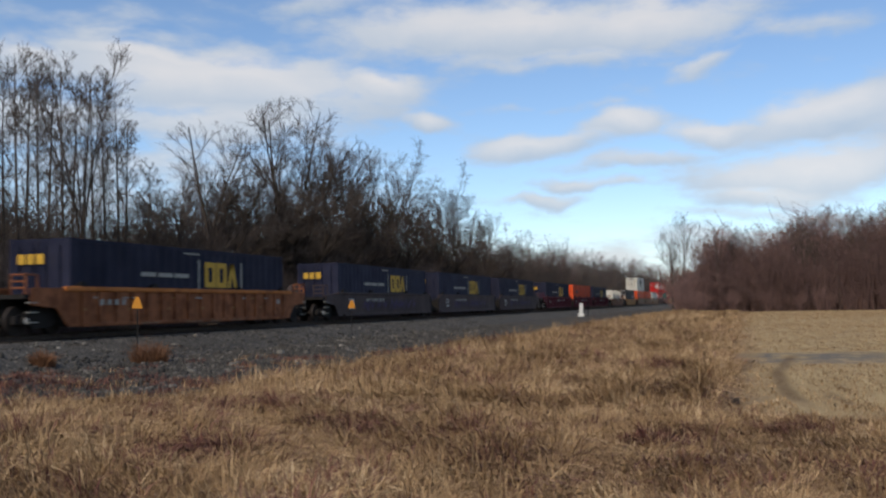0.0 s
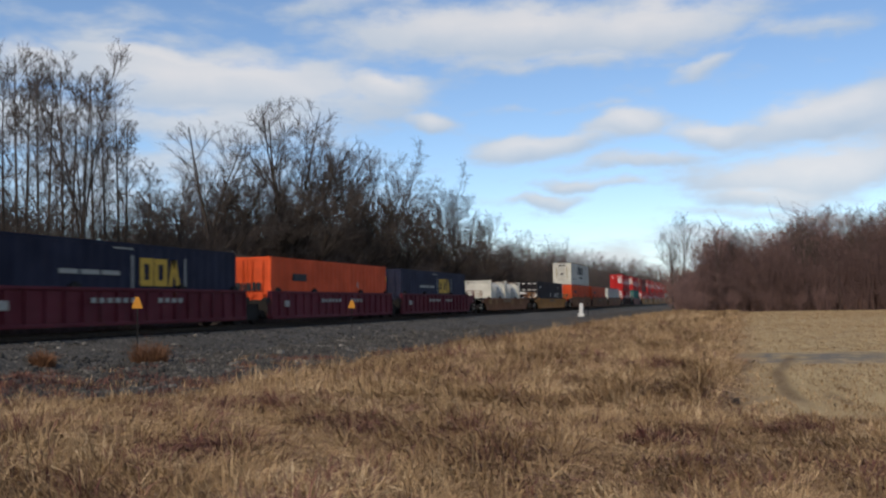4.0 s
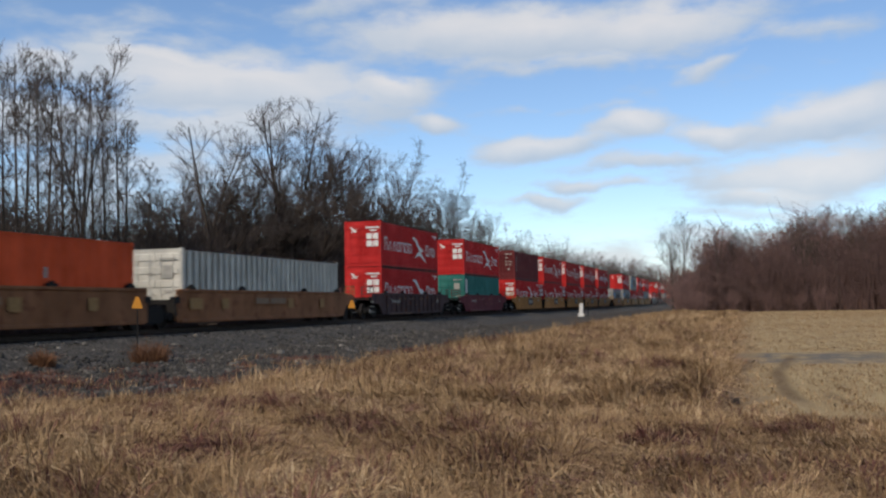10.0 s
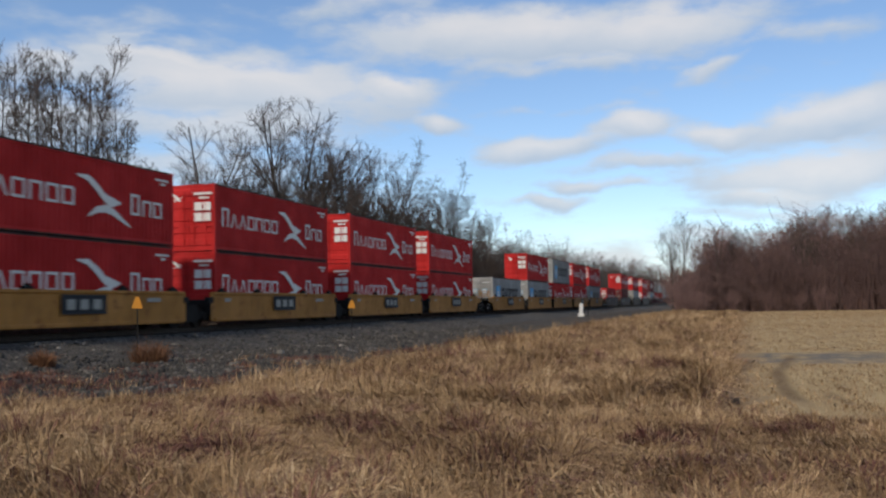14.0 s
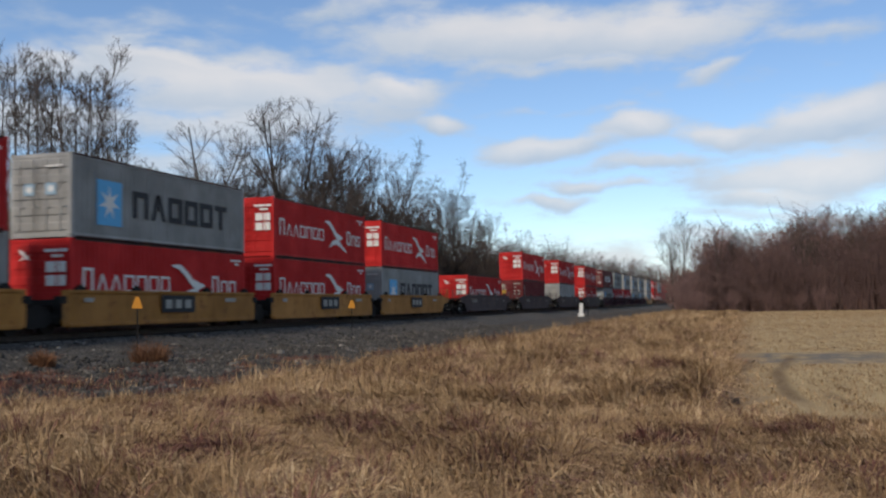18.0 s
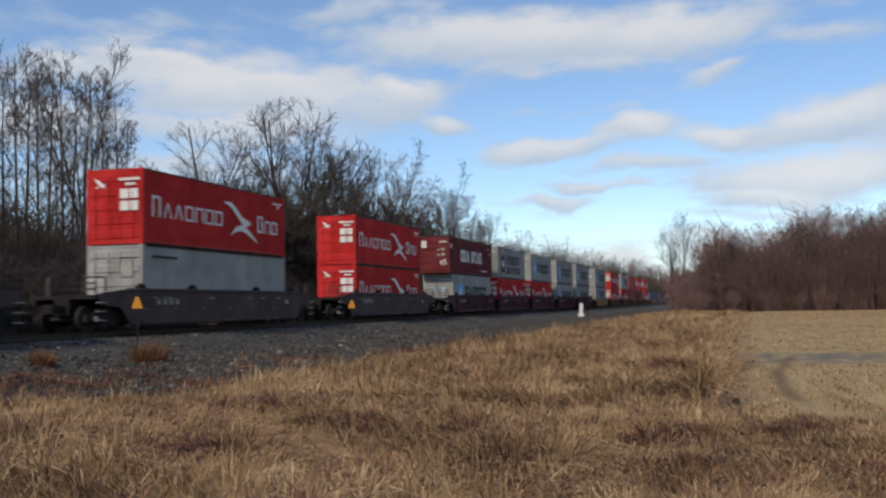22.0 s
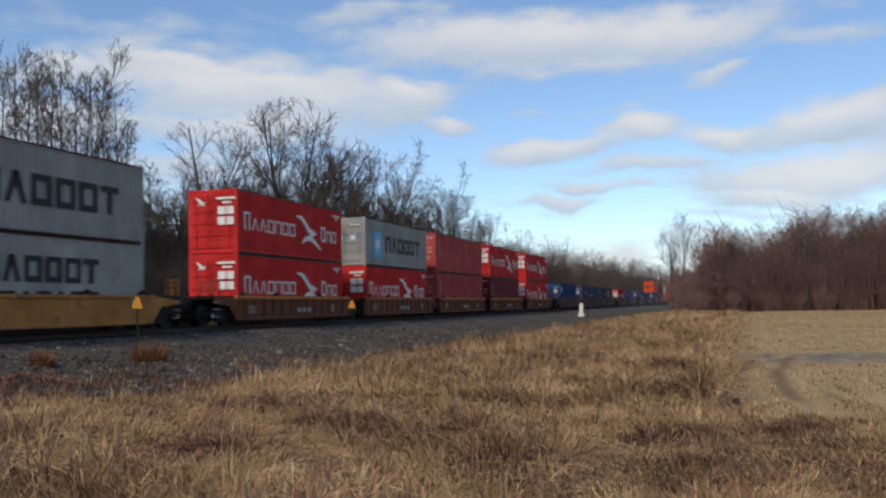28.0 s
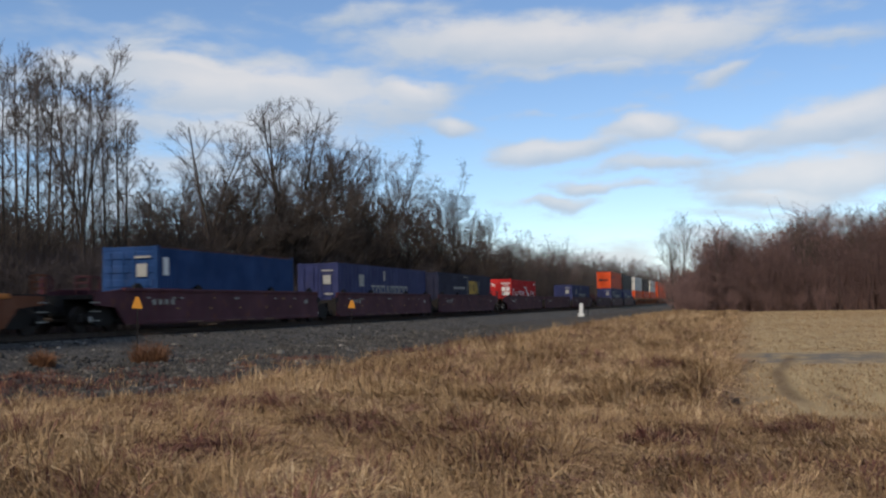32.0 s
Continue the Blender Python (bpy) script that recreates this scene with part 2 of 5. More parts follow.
def cloud_layer():
    """A shallow vault of cloud, high in the middle and sinking to the horizon."""
    verts, faces, uvs = [], [], []
    rings, sides = 40, 128
    radii = [30 * (150.0 ** (i / (rings - 1))) for i in range(rings)]
    for r in radii:
        for s in range(sides + 1):
            a = 2 * math.pi * s / sides - math.pi
            z = 340 - 380 * (r / 4500) ** 1.5
            d = Vector((math.sin(a - YAW), math.cos(a - YAW), 0))
            verts.append((d.x * r, d.y * r, z))
            uvs.append((a, math.atan2(z - EYE.z, r)))
    for i in range(rings - 1):
        for s in range(sides):
            p = i * (sides + 1) + s
            faces.append((p, p + 1, p + sides + 2, p + sides + 1))
    me = raw_mesh("cloud_layer", verts, faces, cloud_material())
    uv = me.uv_layers.new(name="UVMap")
    flat = np.array(uvs, np.float32)[np.array(faces).ravel()]
    uv.data.foreach_set("uv", flat.ravel())
    me.shade_smooth()
    ob = new("cloud_layer", me)
    ob.visible_shadow = False
    return tagged(ob, "broken white and grey clouds drifting over a blue sky", "clouds", kind="structure")


clouds = cloud_layer()

# ---- ground ----
TRACK_X, RAIL_Z = -22.59, 0.83


def ground_height(x, y):
    z = 0.05 * noise.noise((x * 0.25, y * 0.25, 0)) + 0.12 * noise.noise((x * 0.05, y * 0.05, 3))
    bank = 0.16 * math.exp(-((x + 6.5) / 2.5) ** 2)
    ditch = -0.10 * math.exp(-((x + 12.5) / 2.0) ** 2)
    if -12 < x < 2 and 4 < y < 60:
        z += 0.13 * (abs(noise.noise((x * 0.8, y * 0.8, 5))) - 0.2) * min(1, (x + 12) / 3, (2 - x) / 2, (y - 4) / 3, (60 - y) / 10)
    fade = max(0.0, 1 - max(abs(x) - 40, 0) / 60) * max(0.0, 1 - max(abs(y - 60) - 120, 0) / 100)
    return (z + bank + ditch) * fade


def ground_material():
    m, n, l, b = material("ground_of_dry_grass_gravel_and_field")
    v = coords(n, l)
    s = n.new("ShaderNodeSeparateXYZ")
    l.new(v, s.inputs[0])
    x, y = s.outputs[0], s.outputs[1]
    edge = math_node(n, l, "MULTIPLY_ADD", noise_node(n, l, 0.35, 5, v), 5.0, -2.5)
    fine = noise_node(n, l, 9, 7, v, 0.7)
    mid = noise_node(n, l, 1.1, 6, v, 0.6)
    grit = noise_node(n, l, 26, 4, v, 0.8)
    earth = ramp(n, l, math_node(n, l, "ADD", math_node(n, l, "MULTIPLY", mid, 0.6), math_node(n, l, "MULTIPLY", fine, 0.4)),
                 (0.3, (0.07, 0.045, 0.028)), (0.52, (0.17, 0.11, 0.065)), (0.72, (0.27, 0.19, 0.11)))
    long = coords(n, l, (2.6, 0.35, 1))
    row = noise_node(n, l, 1.0, 6, long, 0.6)
    stub = ramp(n, l, math_node(n, l, "ADD", math_node(n, l, "MULTIPLY", row, 0.55), math_node(n, l, "MULTIPLY", fine, 0.45)),
                (0.3, (0.16, 0.108, 0.052)), (0.5, (0.30, 0.218, 0.112)), (0.7, (0.43, 0.33, 0.18)))
    stone = ramp(n, l, math_node(n, l, "ADD", math_node(n, l, "MULTIPLY", grit, 0.7), math_node(n, l, "MULTIPLY", mid, 0.3)),
                 (0.3, (0.022, 0.019, 0.016)), (0.52, (0.050, 0.043, 0.035)), (0.75, (0.115, 0.10, 0.083)))
    leaf = ramp(n, l, mid, (0.35, (0.05, 0.035, 0.025)), (0.7, (0.14, 0.085, 0.05)))
    field = math_node(n, l, "MULTIPLY", smooth(n, l, math_node(n, l, "MULTIPLY_ADD", edge, 0.35, x), -0.6, 0.9),
                      smooth(n, l, math_node(n, l, "ADD", y, edge), 11, 15))
    gravel = math_node(n, l, "MULTIPLY", smooth(n, l, math_node(n, l, "MULTIPLY_ADD", edge, 0.5, x), -9.4, -11.0), smooth(n, l, x, -29, -27.5))
    wood = smooth(n, l, math_node(n, l, "ADD", x, edge), -27, -30)
    # wet lane across the field and the ruts that turn off it
    lane = math_node(n, l, "MULTIPLY", smooth(n, l, math_node(n, l, "ABSOLUTE", math_node(n, l, "ADD", math_node(n, l, "MULTIPLY", edge, 0.25), math_node(n, l, "SUBTRACT", y, 28.0))), 2.6, 1.2), math_node(n, l, "MULTIPLY", smooth(n, l, mid, 0.36, 0.56), smooth(n, l, x, 5.2, 2.6)))
    col = mix(n, l, field, earth, stub)
    col = mix(n, l, math_node(n, l, "MULTIPLY", math_node(n, l, "MULTIPLY", lane, field), 0.85), col, (0.088, 0.086, 0.090))
    far_y = math_node(n, l, "SUBTRACT", y, 19.0)
    bend = math_node(n, l, "MULTIPLY", far_y, far_y)
    wave = math_node(n, l, "MULTIPLY", edge, 0.06)
    for base, curve, lean, wdt, start, end in ((-0.2, 0.0, 0.05, 0.16, 15.5, 27.5), (0.72, 0.0075, -0.004, 0.13, 15.0, 28.5), (1.25, 0.006, -0.05, 0.10, 14.5, 17.5)):
        line = math_node(n, l, "ADD", math_node(n, l, "MULTIPLY_ADD", bend, curve, base), math_node(n, l, "MULTIPLY", far_y, lean))
        off = math_node(n, l, "ABSOLUTE", math_node(n, l, "ADD", wave, math_node(n, l, "SUBTRACT", x, line)))
        rut = math_node(n, l, "MULTIPLY", smooth(n, l, off, wdt * 1.9, wdt * 0.2), math_node(n, l, "MULTIPLY", smooth(n, l, y, start - 1, start + 1.5), smooth(n, l, y, end + 1, end - 1)))
        col = mix(n, l, math_node(n, l, "MULTIPLY", math_node(n, l, "MULTIPLY", rut, smooth(n, l, fine, 0.2, 0.6)), 0.85), col, (0.10, 0.060, 0.030))
    col = mix(n, l, gravel, col, stone)
    col = mix(n, l, wood, col, leaf)
    l.new(col, b.inputs["Base Color"])
    b.inputs["Roughness"].default_value = 0.95
    b.inputs["Specular IOR Level"].default_value = 0.2
    bump(n, l, b, math_node(n, l, "ADD", fine, math_node(n, l, "MULTIPLY", grit, 0.5)), 0.6, 0.05)
    return m


def ground_sheet():
    xs = sorted(set([-4500, -3000, -1800, -1000, -600, -350, -220, -150, -110, -85, -70, -60] + list(np.arange(-52, -12, 0.8)) + list(np.arange(-12, 4, 0.4)) + list(np.arange(4, 40, 0.8)) + [44, 50, 58, 70, 90, 120, 180, 280, 450, 800, 1400, 2500, 4500]))
    ys = sorted(set([-4500, -2500, -1200, -600, -300, -150, -80, -40, -20, -8] + list(np.arange(0, 32, 0.4)) + list(np.arange(32, 70, 0.8)) + list(np.arange(70, 180, 4)) + [190, 210, 240, 280, 340, 420, 550, 800, 1200, 2000, 3200, 4500]))
    v = [(x, y, ground_height(x, y)) for y in ys for x in xs]
    k = len(xs)
    f = [(j * k + i, j * k + i + 1, (j + 1) * k + i + 1, (j + 1) * k + i) for j in range(len(ys) - 1) for i in range(k - 1)]
    me = raw_mesh("ground", v, f, ground_material())
    me.shade_smooth()
    return tagged(new("ground", me), "ground of dry brown grass, gravel and a mown field", "ground", kind="structure")


ground_sheet()


def ballast_material():
    m, n, l, b = material("ballast_stone")
    v = coords(n, l)
    vo = n.new("ShaderNodeTexVoronoi")
    vo.inputs["Scale"].default_value = 14
    l.new(v, vo.inputs["Vector"])
    g = n.new("ShaderNodeSeparateColor")
    l.new(vo.outputs["Color"], g.inputs[0])
    big = noise_node(n, l, 0.6, 5, v)
    f = math_node(n, l, "ADD", math_node(n, l, "MULTIPLY", g.outputs[0], 0.55), math_node(n, l, "MULTIPLY", big, 0.45))
    l.new(ramp(n, l, f, (0.2, (0.016, 0.015, 0.014)), (0.55, (0.042, 0.038, 0.033)), (0.9, (0.14, 0.128, 0.112))), b.inputs["Base Color"])
    b.inputs["Roughness"].default_value = 0.9
    bump(n, l, b, vo.outputs["Distance"], 0.9, 0.06)
    return m


BALLAST = ballast_material()


def ballast_bed():
    prof = [(-4.6, -0.12), (-3.6, 0.14), (-2.6, 0.44), (-1.95, 0.60), (-1.2, 0.63), (0, 0.62), (1.2, 0.63), (1.95, 0.60), (2.3, 0.52), (2.6, 0.44), (3.1, 0.30), (3.6, 0.14), (4.1, 0.02), (4.6, -0.12)]
    ys = [-400, -200, -100, -50, 0] + list(np.arange(4, 90, 0.6)) + list(np.arange(90, 320, 5)) + [400, 600, 900]
    v = []
    for y in ys:
        for dx, z in prof:
            w = 0.05 * noise.noise((dx * 2, y * 1.3, 0)) + 0.04 * noise.noise((dx * 5, y * 4, 7))
            v.append((TRACK_X + dx + w * 2, y, z + (w if abs(dx) > 1.3 else 0)))
    k = len(prof)
    f = [(j * k + i, j * k + i + 1, (j + 1) * k + i + 1, (j + 1) * k + i) for j in range(len(ys) - 1) for i in range(k - 1)]
    return tagged(new("ballast", raw_mesh("ballast", v, f, BALLAST)), "grey crushed stone ballast under the track", "ballast", kind="structure")


ballast_bed()


def stones(name, count, x0, x1, y0, y1, size, z_of, label, seed):
    rng = np.random.RandomState(seed)
    base = np.array([(-1, -1, -.6), (1, -.8, -.7), (.9, 1, -.6), (-.8, .9, -.7), (-.6, -.7, .6), (.7, -.5, .7), (.5, .7, .5), (-.7, .5, .6)])
    quad = np.array([(0, 3, 2, 1), (4, 5, 6, 7), (0, 1, 5, 4), (1, 2, 6, 5), (2, 3, 7, 6), (3, 0, 4, 7)])
    v, f = [], []
    for i in range(count):
        x = rng.uniform(x0, x1)
        y = y0 + (y1 - y0) * rng.rand() ** 1.5
        r = size * (0.5 + rng.rand() * 0.9)
        a = rng.uniform(0, 6.3)
        c, s = math.cos(a), math.sin(a)
        p = base * (r * (1 + 0.3 * rng.randn(3)))
        p = np.stack([p[:, 0] * c - p[:, 1] * s, p[:, 0] * s + p[:, 1] * c, p[:, 2]], 1) + (x, y, z_of(x, y) + r * 0.25)
        f.append(quad + 8 * i)
        v.append(p)
    me = raw_mesh(name, np.concatenate(v), np.concatenate(f), STONE)
    return tagged(new(name, me), label, "gravel", kind="stuff")


STONE = blades("loose_stone", (0.1, (0.022, 0.021, 0.020)), (0.65, (0.062, 0.057, 0.051)), (0.9, (0.16, 0.148, 0.13)), (0.98, (0.30, 0.28, 0.25)))


def slope_z(x, y):
    d = abs(x - TRACK_X)
    return 0.6 if d < 1.95 else max(ground_height(x, y), 0.6 - (d - 1.95) * 0.272)


stones("gravel", 15000, -20.8, -8.8, 15, 75, 0.040, slope_z, "loose grey stones on the ballast shoulder and gravel path", 11)
stones("gravel", 420, -20.5, -9.5, 15, 60, 0.085, slope_z, "larger pale stones strewn over the gravel", 12)


# ---- track ----
def track():
    top = new("railway_track")
    tagged(top, "single railway track of two steel rails on timber sleepers", "railway track", kind="structure")
    for s in (-1, 1):
        x = TRACK_X + s * 0.7525
        ring = [(x - 0.07, 0.66), (x + 0.07, 0.66), (x + 0.07, 0.675), (x + 0.012, 0.70), (x + 0.012, 0.785), (x + 0.037, 0.80), (x + 0.037, 0.83), (x - 0.037, 0.83), (x - 0.037, 0.80), (x - 0.012, 0.785), (x - 0.012, 0.70), (x - 0.07, 0.675)]
        part("rail", Geo().prism_y(ring, -400, 900), RAIL, top, "worn steel rail")
    tie = Geo().chamfer(-1.3, 1.3, -0.115, 0.115, 0.50, 0.66, 0.02).mesh("sleeper", TIE)
    for i in range(150):
        ob = part("sleeper", tie, TIE, top)
        ob.location = (TRACK_X + random.uniform(-0.03, 0.03), 15 + i * 0.52, 0)
    rest = Geo()
    for i in range(420):
        rest.box(TRACK_X - 1.3, TRACK_X + 1.3, 93.2 + i * 0.52, 93.4 + i * 0.52, 0.52, 0.66)
    tagged(part("sleepers_far", rest, TIE, top), kind="stuff")


RAIL = plain("rail_steel", (0.05, 0.036, 0.028), 0.6, 0.3, 4, 0.4)
TIE = plain("tarred_timber", (0.025, 0.020, 0.017), 0.9, 0.4, 5)
track()


# ---- vegetation ----
def tube_mesh(name, segs, mat):
    """segs: rows of (start, end, radius, radius, sides)."""
    verts, faces, o = [], [], 0
    for p, q, r0, r1, k in segs:
        d = (q - p).normalized()
        s = d.orthogonal().normalized()
        t = d.cross(s)
        for c, r in ((p, r0), (q, r1)):
            for i in range(k):
                w = 6.2832 * i / k
                verts.append(c + (s * math.cos(w) + t * math.sin(w)) * r)
        for i in range(k):
            j = (i + 1) % k
            faces.append((o + i, o + j, o + j + k, o + i + k))
        o += 2 * k
    return raw_mesh(name, [tuple(v) for v in verts], faces, mat)


def branch(rng, segs, p, d, length, r, level, spec, crown):
    """One limb with its twigs, ending where the crown ends. spec, level by level: steps, children, spread, child length, wander, lift,
    first fork, shortening of the children outwards, their thickness."""
    steps, kids, spread, ratio, wander, lift, first, fall, thin = spec[level]
    wide, mid, half = crown
    step = length / steps
    sides = 6 if level == 0 else 4 if level == 1 else 3
    spawn = [0] * steps
    for _ in range(kids):
        spawn[min(steps - 1, int(steps * (first + (1 - first) * rng.random())))] += 1
    made = 0
    r0, taper = r, 0.92 if level == 0 and ratio < 1 else 0.75
    for i in range(steps):
        d = (d + Vector((rng.gauss(0, wander), rng.gauss(0, wander), rng.gauss(0, wander) + lift))).normalized()
        q = p + d * step
        if level and (q.x * q.x + q.y * q.y) / wide ** 2 + (max(0.0, q.z - mid) / half) ** 2 > 1.0 + 0.2 * noise.noise(q * 0.4):
            if level > 1 or i > 1:
                return
        r1 = max(r0 * (1 - taper * (i + 1) / steps), 0.010)
        segs[level].append((p, q, r, r1, sides))
        if level + 1 < len(spec):
            for _ in range(spawn[i]):
                side = d.orthogonal().normalized()
                made += 1
                if ratio > 1:
                    side.rotate(Matrix.Rotation(2.4 * made + rng.uniform(-0.3, 0.3), 3, d))
                    nd = d + side * (spread * 2.1 * ((made * 7 % kids + rng.random()) / kids) ** 0.8)
                else:
                    side.rotate(Matrix.Rotation(rng.uniform(0, 6.283), 3, d))
                    nd = d + side * (spread * rng.uniform(0.6, 1.35))
                nd.z = max(nd.z, 0.25 * nd.z + 0.05)
                nd = nd.normalized()
                at = p.lerp(q, rng.random())
                reach = length * ratio * rng.uniform(0.7, 1.2) * (1 - fall * i / steps)
                if ratio > 1:
                    reach = 1.0
                    while reach < length * ratio and ((at + nd * reach).xy.length / wide) ** 2 + (max(0.0, at.z + nd.z * reach - mid) / half) ** 2 < 0.92:
                        reach += 0.25
                branch(rng, segs, at, nd, reach, max(r1 * thin, 0.012), level + 1, spec, crown)
        p, r = q, r1


def tree(name, seed, height, radius, spec, crown, trunk_mat, twig_mat, label, category="tree", stems=1, flare=0.0, trunk_levels=2):
    """A bare tree: trunk with its main limbs, and a crown of finer twigs. crown: its half width, middle and half height."""
    rng = random.Random(seed)
    segs = [[] for _ in spec]
    for s in range(stems):
        a = rng.uniform(0, 6.283)
        off = Vector((math.cos(a), math.sin(a), 0)) * (flare * rng.random())
        d = Vector((off.x * 0.6 + rng.gauss(0, 0.02), off.y * 0.6 + rng.gauss(0, 0.02), 1)).normalized()
        branch(rng, segs, off * 0.3 + Vector((0, 0, -0.15)), d, height * (1 if stems == 1 else rng.uniform(0.6, 1.0)), radius, 0, spec, crown)
    top = new(name)
    heights = sorted(seg[1].z for level in segs for seg in level)
    top["tall"] = heights[int(len(heights) * 0.995)]
    part("trunk", tube_mesh("trunk", sum(segs[:trunk_levels], []), trunk_mat), trunk_mat, top)
    part("crown", tube_mesh("crown", sum(segs[trunk_levels:], []), twig_mat), twig_mat, top)
    return tagged(top, label, category)


BARK_GREY = bark("grey_bark", (0.035, 0.028, 0.024), (0.12, 0.10, 0.085))
BARK_DARK = bark("dark_bark", (0.026, 0.021, 0.018), (0.085, 0.068, 0.057))
TWIG_GREY = bark("grey_brown_twigs", (0.046, 0.036, 0.031), (0.125, 0.099, 0.084))
TWIG_PALE = bark("grey_scrub_twigs", (0.045, 0.036, 0.031), (0.13, 0.104, 0.088))
# lightened, like BARK_RED, to put the far wood's haze into the colour
TWIG_RED = bark("red_brown_twigs", (0.105, 0.066, 0.060), (0.25, 0.155, 0.138))
TWIG_HAZE = bark("grey_violet_twigs", (0.052, 0.042, 0.041), (0.135, 0.110, 0.105))
TWIG_DARK = bark("dark_grey_twigs", (0.042, 0.034, 0.030), (0.108, 0.088, 0.078))
BARK_RED = bark("red_brown_bark", (0.075, 0.052, 0.046), (0.17, 0.12, 0.105))

# steps, children, spread, child length, wander, lift, first fork, shortening, thickness
TIP = (2, 0, 0, 0, 0.06, 0.0, 0, 0, 0)
BUSH = [(4, 7, 0.6, 0.5, 0.12, 0.02, 0.2, 0.2, 0.6), (3, 4, 0.8, 0.5, 0.2, 0.02, 0.2, 0.2, 0.7), TIP]
OAK = [(4, 17, 0.95, 3.6, 0.02, 0.0, 0.5, 0.0, 0.9), (11, 17, 0.8, 0.36, 0.05, 0.016, 0.2, 0.3, 0.58), (6, 7, 0.75, 0.45, 0.07, 0.035, 0.12, 0.25, 0.62), (4, 6, 0.8, 0.55, 0.09, 0.03, 0.1, 0.3, 0.7), (2, 0, 0, 0, 0.12, 0.03, 0, 0, 0)]
MAPLE = [(4, 12, 0.68, 3.6, 0.02, 0.0, 0.45, 0.0, 0.8), (10, 12, 0.7, 0.32, 0.045, 0.02, 0.18, 0.3, 0.55), (5, 6, 0.75, 0.48, 0.07, 0.04, 0.12, 0.25, 0.62), (4, 5, 0.8, 0.55, 0.09, 0.03, 0.1, 0.3, 0.7), (2, 0, 0, 0, 0.12, 0.03, 0, 0, 0)]
POPLAR = [(16, 44, 1.0, 0.17, 0.010, 0.0, 0.22, 0.45, 0.34), (5, 7, 0.7, 0.42, 0.05, 0.09, 0.12, 0.25, 0.6), (3, 4, 0.85, 0.5, 0.09, 0.06, 0.15, 0.2, 0.7), (2, 0, 0, 0, 0.1, 0.03, 0, 0, 0)]
FORKED = [(8, 7, 0.34, 0.80, 0.015, 0.0, 0.45, 0.1, 0.7), (10, 22, 0.8, 0.22, 0.025, 0.05, 0.12, 0.45, 0.34), (4, 5, 0.75, 0.5, 0.07, 0.08, 0.12, 0.25, 0.65), (2, 0, 0, 0, 0.1, 0.03, 0, 0, 0)]
WOOD = [(6, 12, 0.55, 0.62, 0.025, 0.0, 0.3, 0.3, 0.5), (5, 8, 0.65, 0.46, 0.06, 0.05, 0.15, 0.25, 0.58), (3, 5, 0.8, 0.5, 0.10, 0.04, 0.15, 0.2, 0.65), TIP]

FRONT, BACK, RIGHT = "trees beside the railway", "woods behind the railway", "woods beyond the field"
oaks = [tree("oak_tree", 3 + i, 4.6, 0.52, OAK, (6.9, 8.6, 9.6), BARK_DARK, TWIG_DARK, "broad bare oak with dark spreading limbs", trunk_levels=3) for i in range(2)]
maples = [tree("bare_tree", 20 + i, 4.4, 0.30, MAPLE, (4.8 + 0.4 * i, 8.4, 8.6), BARK_DARK, TWIG_GREY, "bare leafless tree with fine grey-brown twigs", trunk_levels=3) for i in range(3)]
poplars = [tree("poplar_tree", 40 + i, 17.0, 0.15, POPLAR, (2.3, 10.5, 7.6), BARK_DARK, TWIG_PALE, "tall slender bare poplar with short branches") for i in range(3)]
poplars.append(tree("poplar_tree", 44, 10.5, 0.20, FORKED, (3.2, 10.5, 7.6), BARK_DARK, TWIG_PALE, "tall bare poplar that forks into upright stems"))
woods = [tree("woodland_tree", 60 + i, 10.0, 0.14, WOOD, (3.4, 7.0, 5.0), BARK_RED, TWIG_RED, "bare woodland tree with red-brown twigs") for i in range(3)]
greys = [tree("woodland_tree", 70 + i, 10.0, 0.15, WOOD, (3.4, 7.0, 5.0), BARK_GREY, TWIG_GREY, "bare grey woodland tree with fine twigs") for i in range(2)]
bushes = [tree("bush", 80 + i, 3.4, 0.03, BUSH, (2.4, 1.8, 2.2), TWIG_RED, TWIG_RED, "bare red-brown thicket bush", "bush", stems=12, flare=1.0, trunk_levels=1) for i in range(3)]
scrubs = [tree("bush", 90 + i, 4.2, 0.035, BUSH, (2.6, 2.2, 2.6), TWIG_GREY, TWIG_GREY, "bare grey-brown scrub bush", "bush", stems=10, flare=1.0, trunk_levels=1) for i in range(3)]
used = set()


def plant(kind, x, y, tall, turn=None, group="", broad=1.0):
    """Stands one tree of a kind, so many metres tall; the first stands as itself, the rest are copies."""
    turn = random.uniform(0, 360) if turn is None else turn
    m = pose(x, y, ground_height(x, y), 0, 0, turn)
    if kind.name in used:
        ob = copy_thing(kind, m)
    else:
        used.add(kind.name)
        ob = kind
        ob.matrix_basis = m
    k = tall / kind["tall"]
    ob.scale = (k * broad * random.uniform(0.92, 1.08), k * broad * random.uniform(0.92, 1.08), k)
    return tagged(ob, group=group)


random.seed(5)
# tall poplars by the line
for i, (x, y, h) in enumerate(((-35, 41.2, 14.2), (-36, 43.2, 15.8), (-38, 46.5, 16.3), (-41, 51.3, 16.7), (-37, 47.3, 16.2), (-39, 51.0, 17.2), (-43, 57.2, 18.0), (-37.2, 50.2, 17.8), (-40, 55.3, 17.2), (-38, 53.7, 16.2), (-37, 53.6, 15.4), (-39, 57.4, 14.4), (-38, 58.5, 11.6), (-46, 59.4, 14.0), (-46, 64.6, 13.0))):
    plant(poplars[3] if i == 7 else poplars[i % 3], x, y, h, group=FRONT)
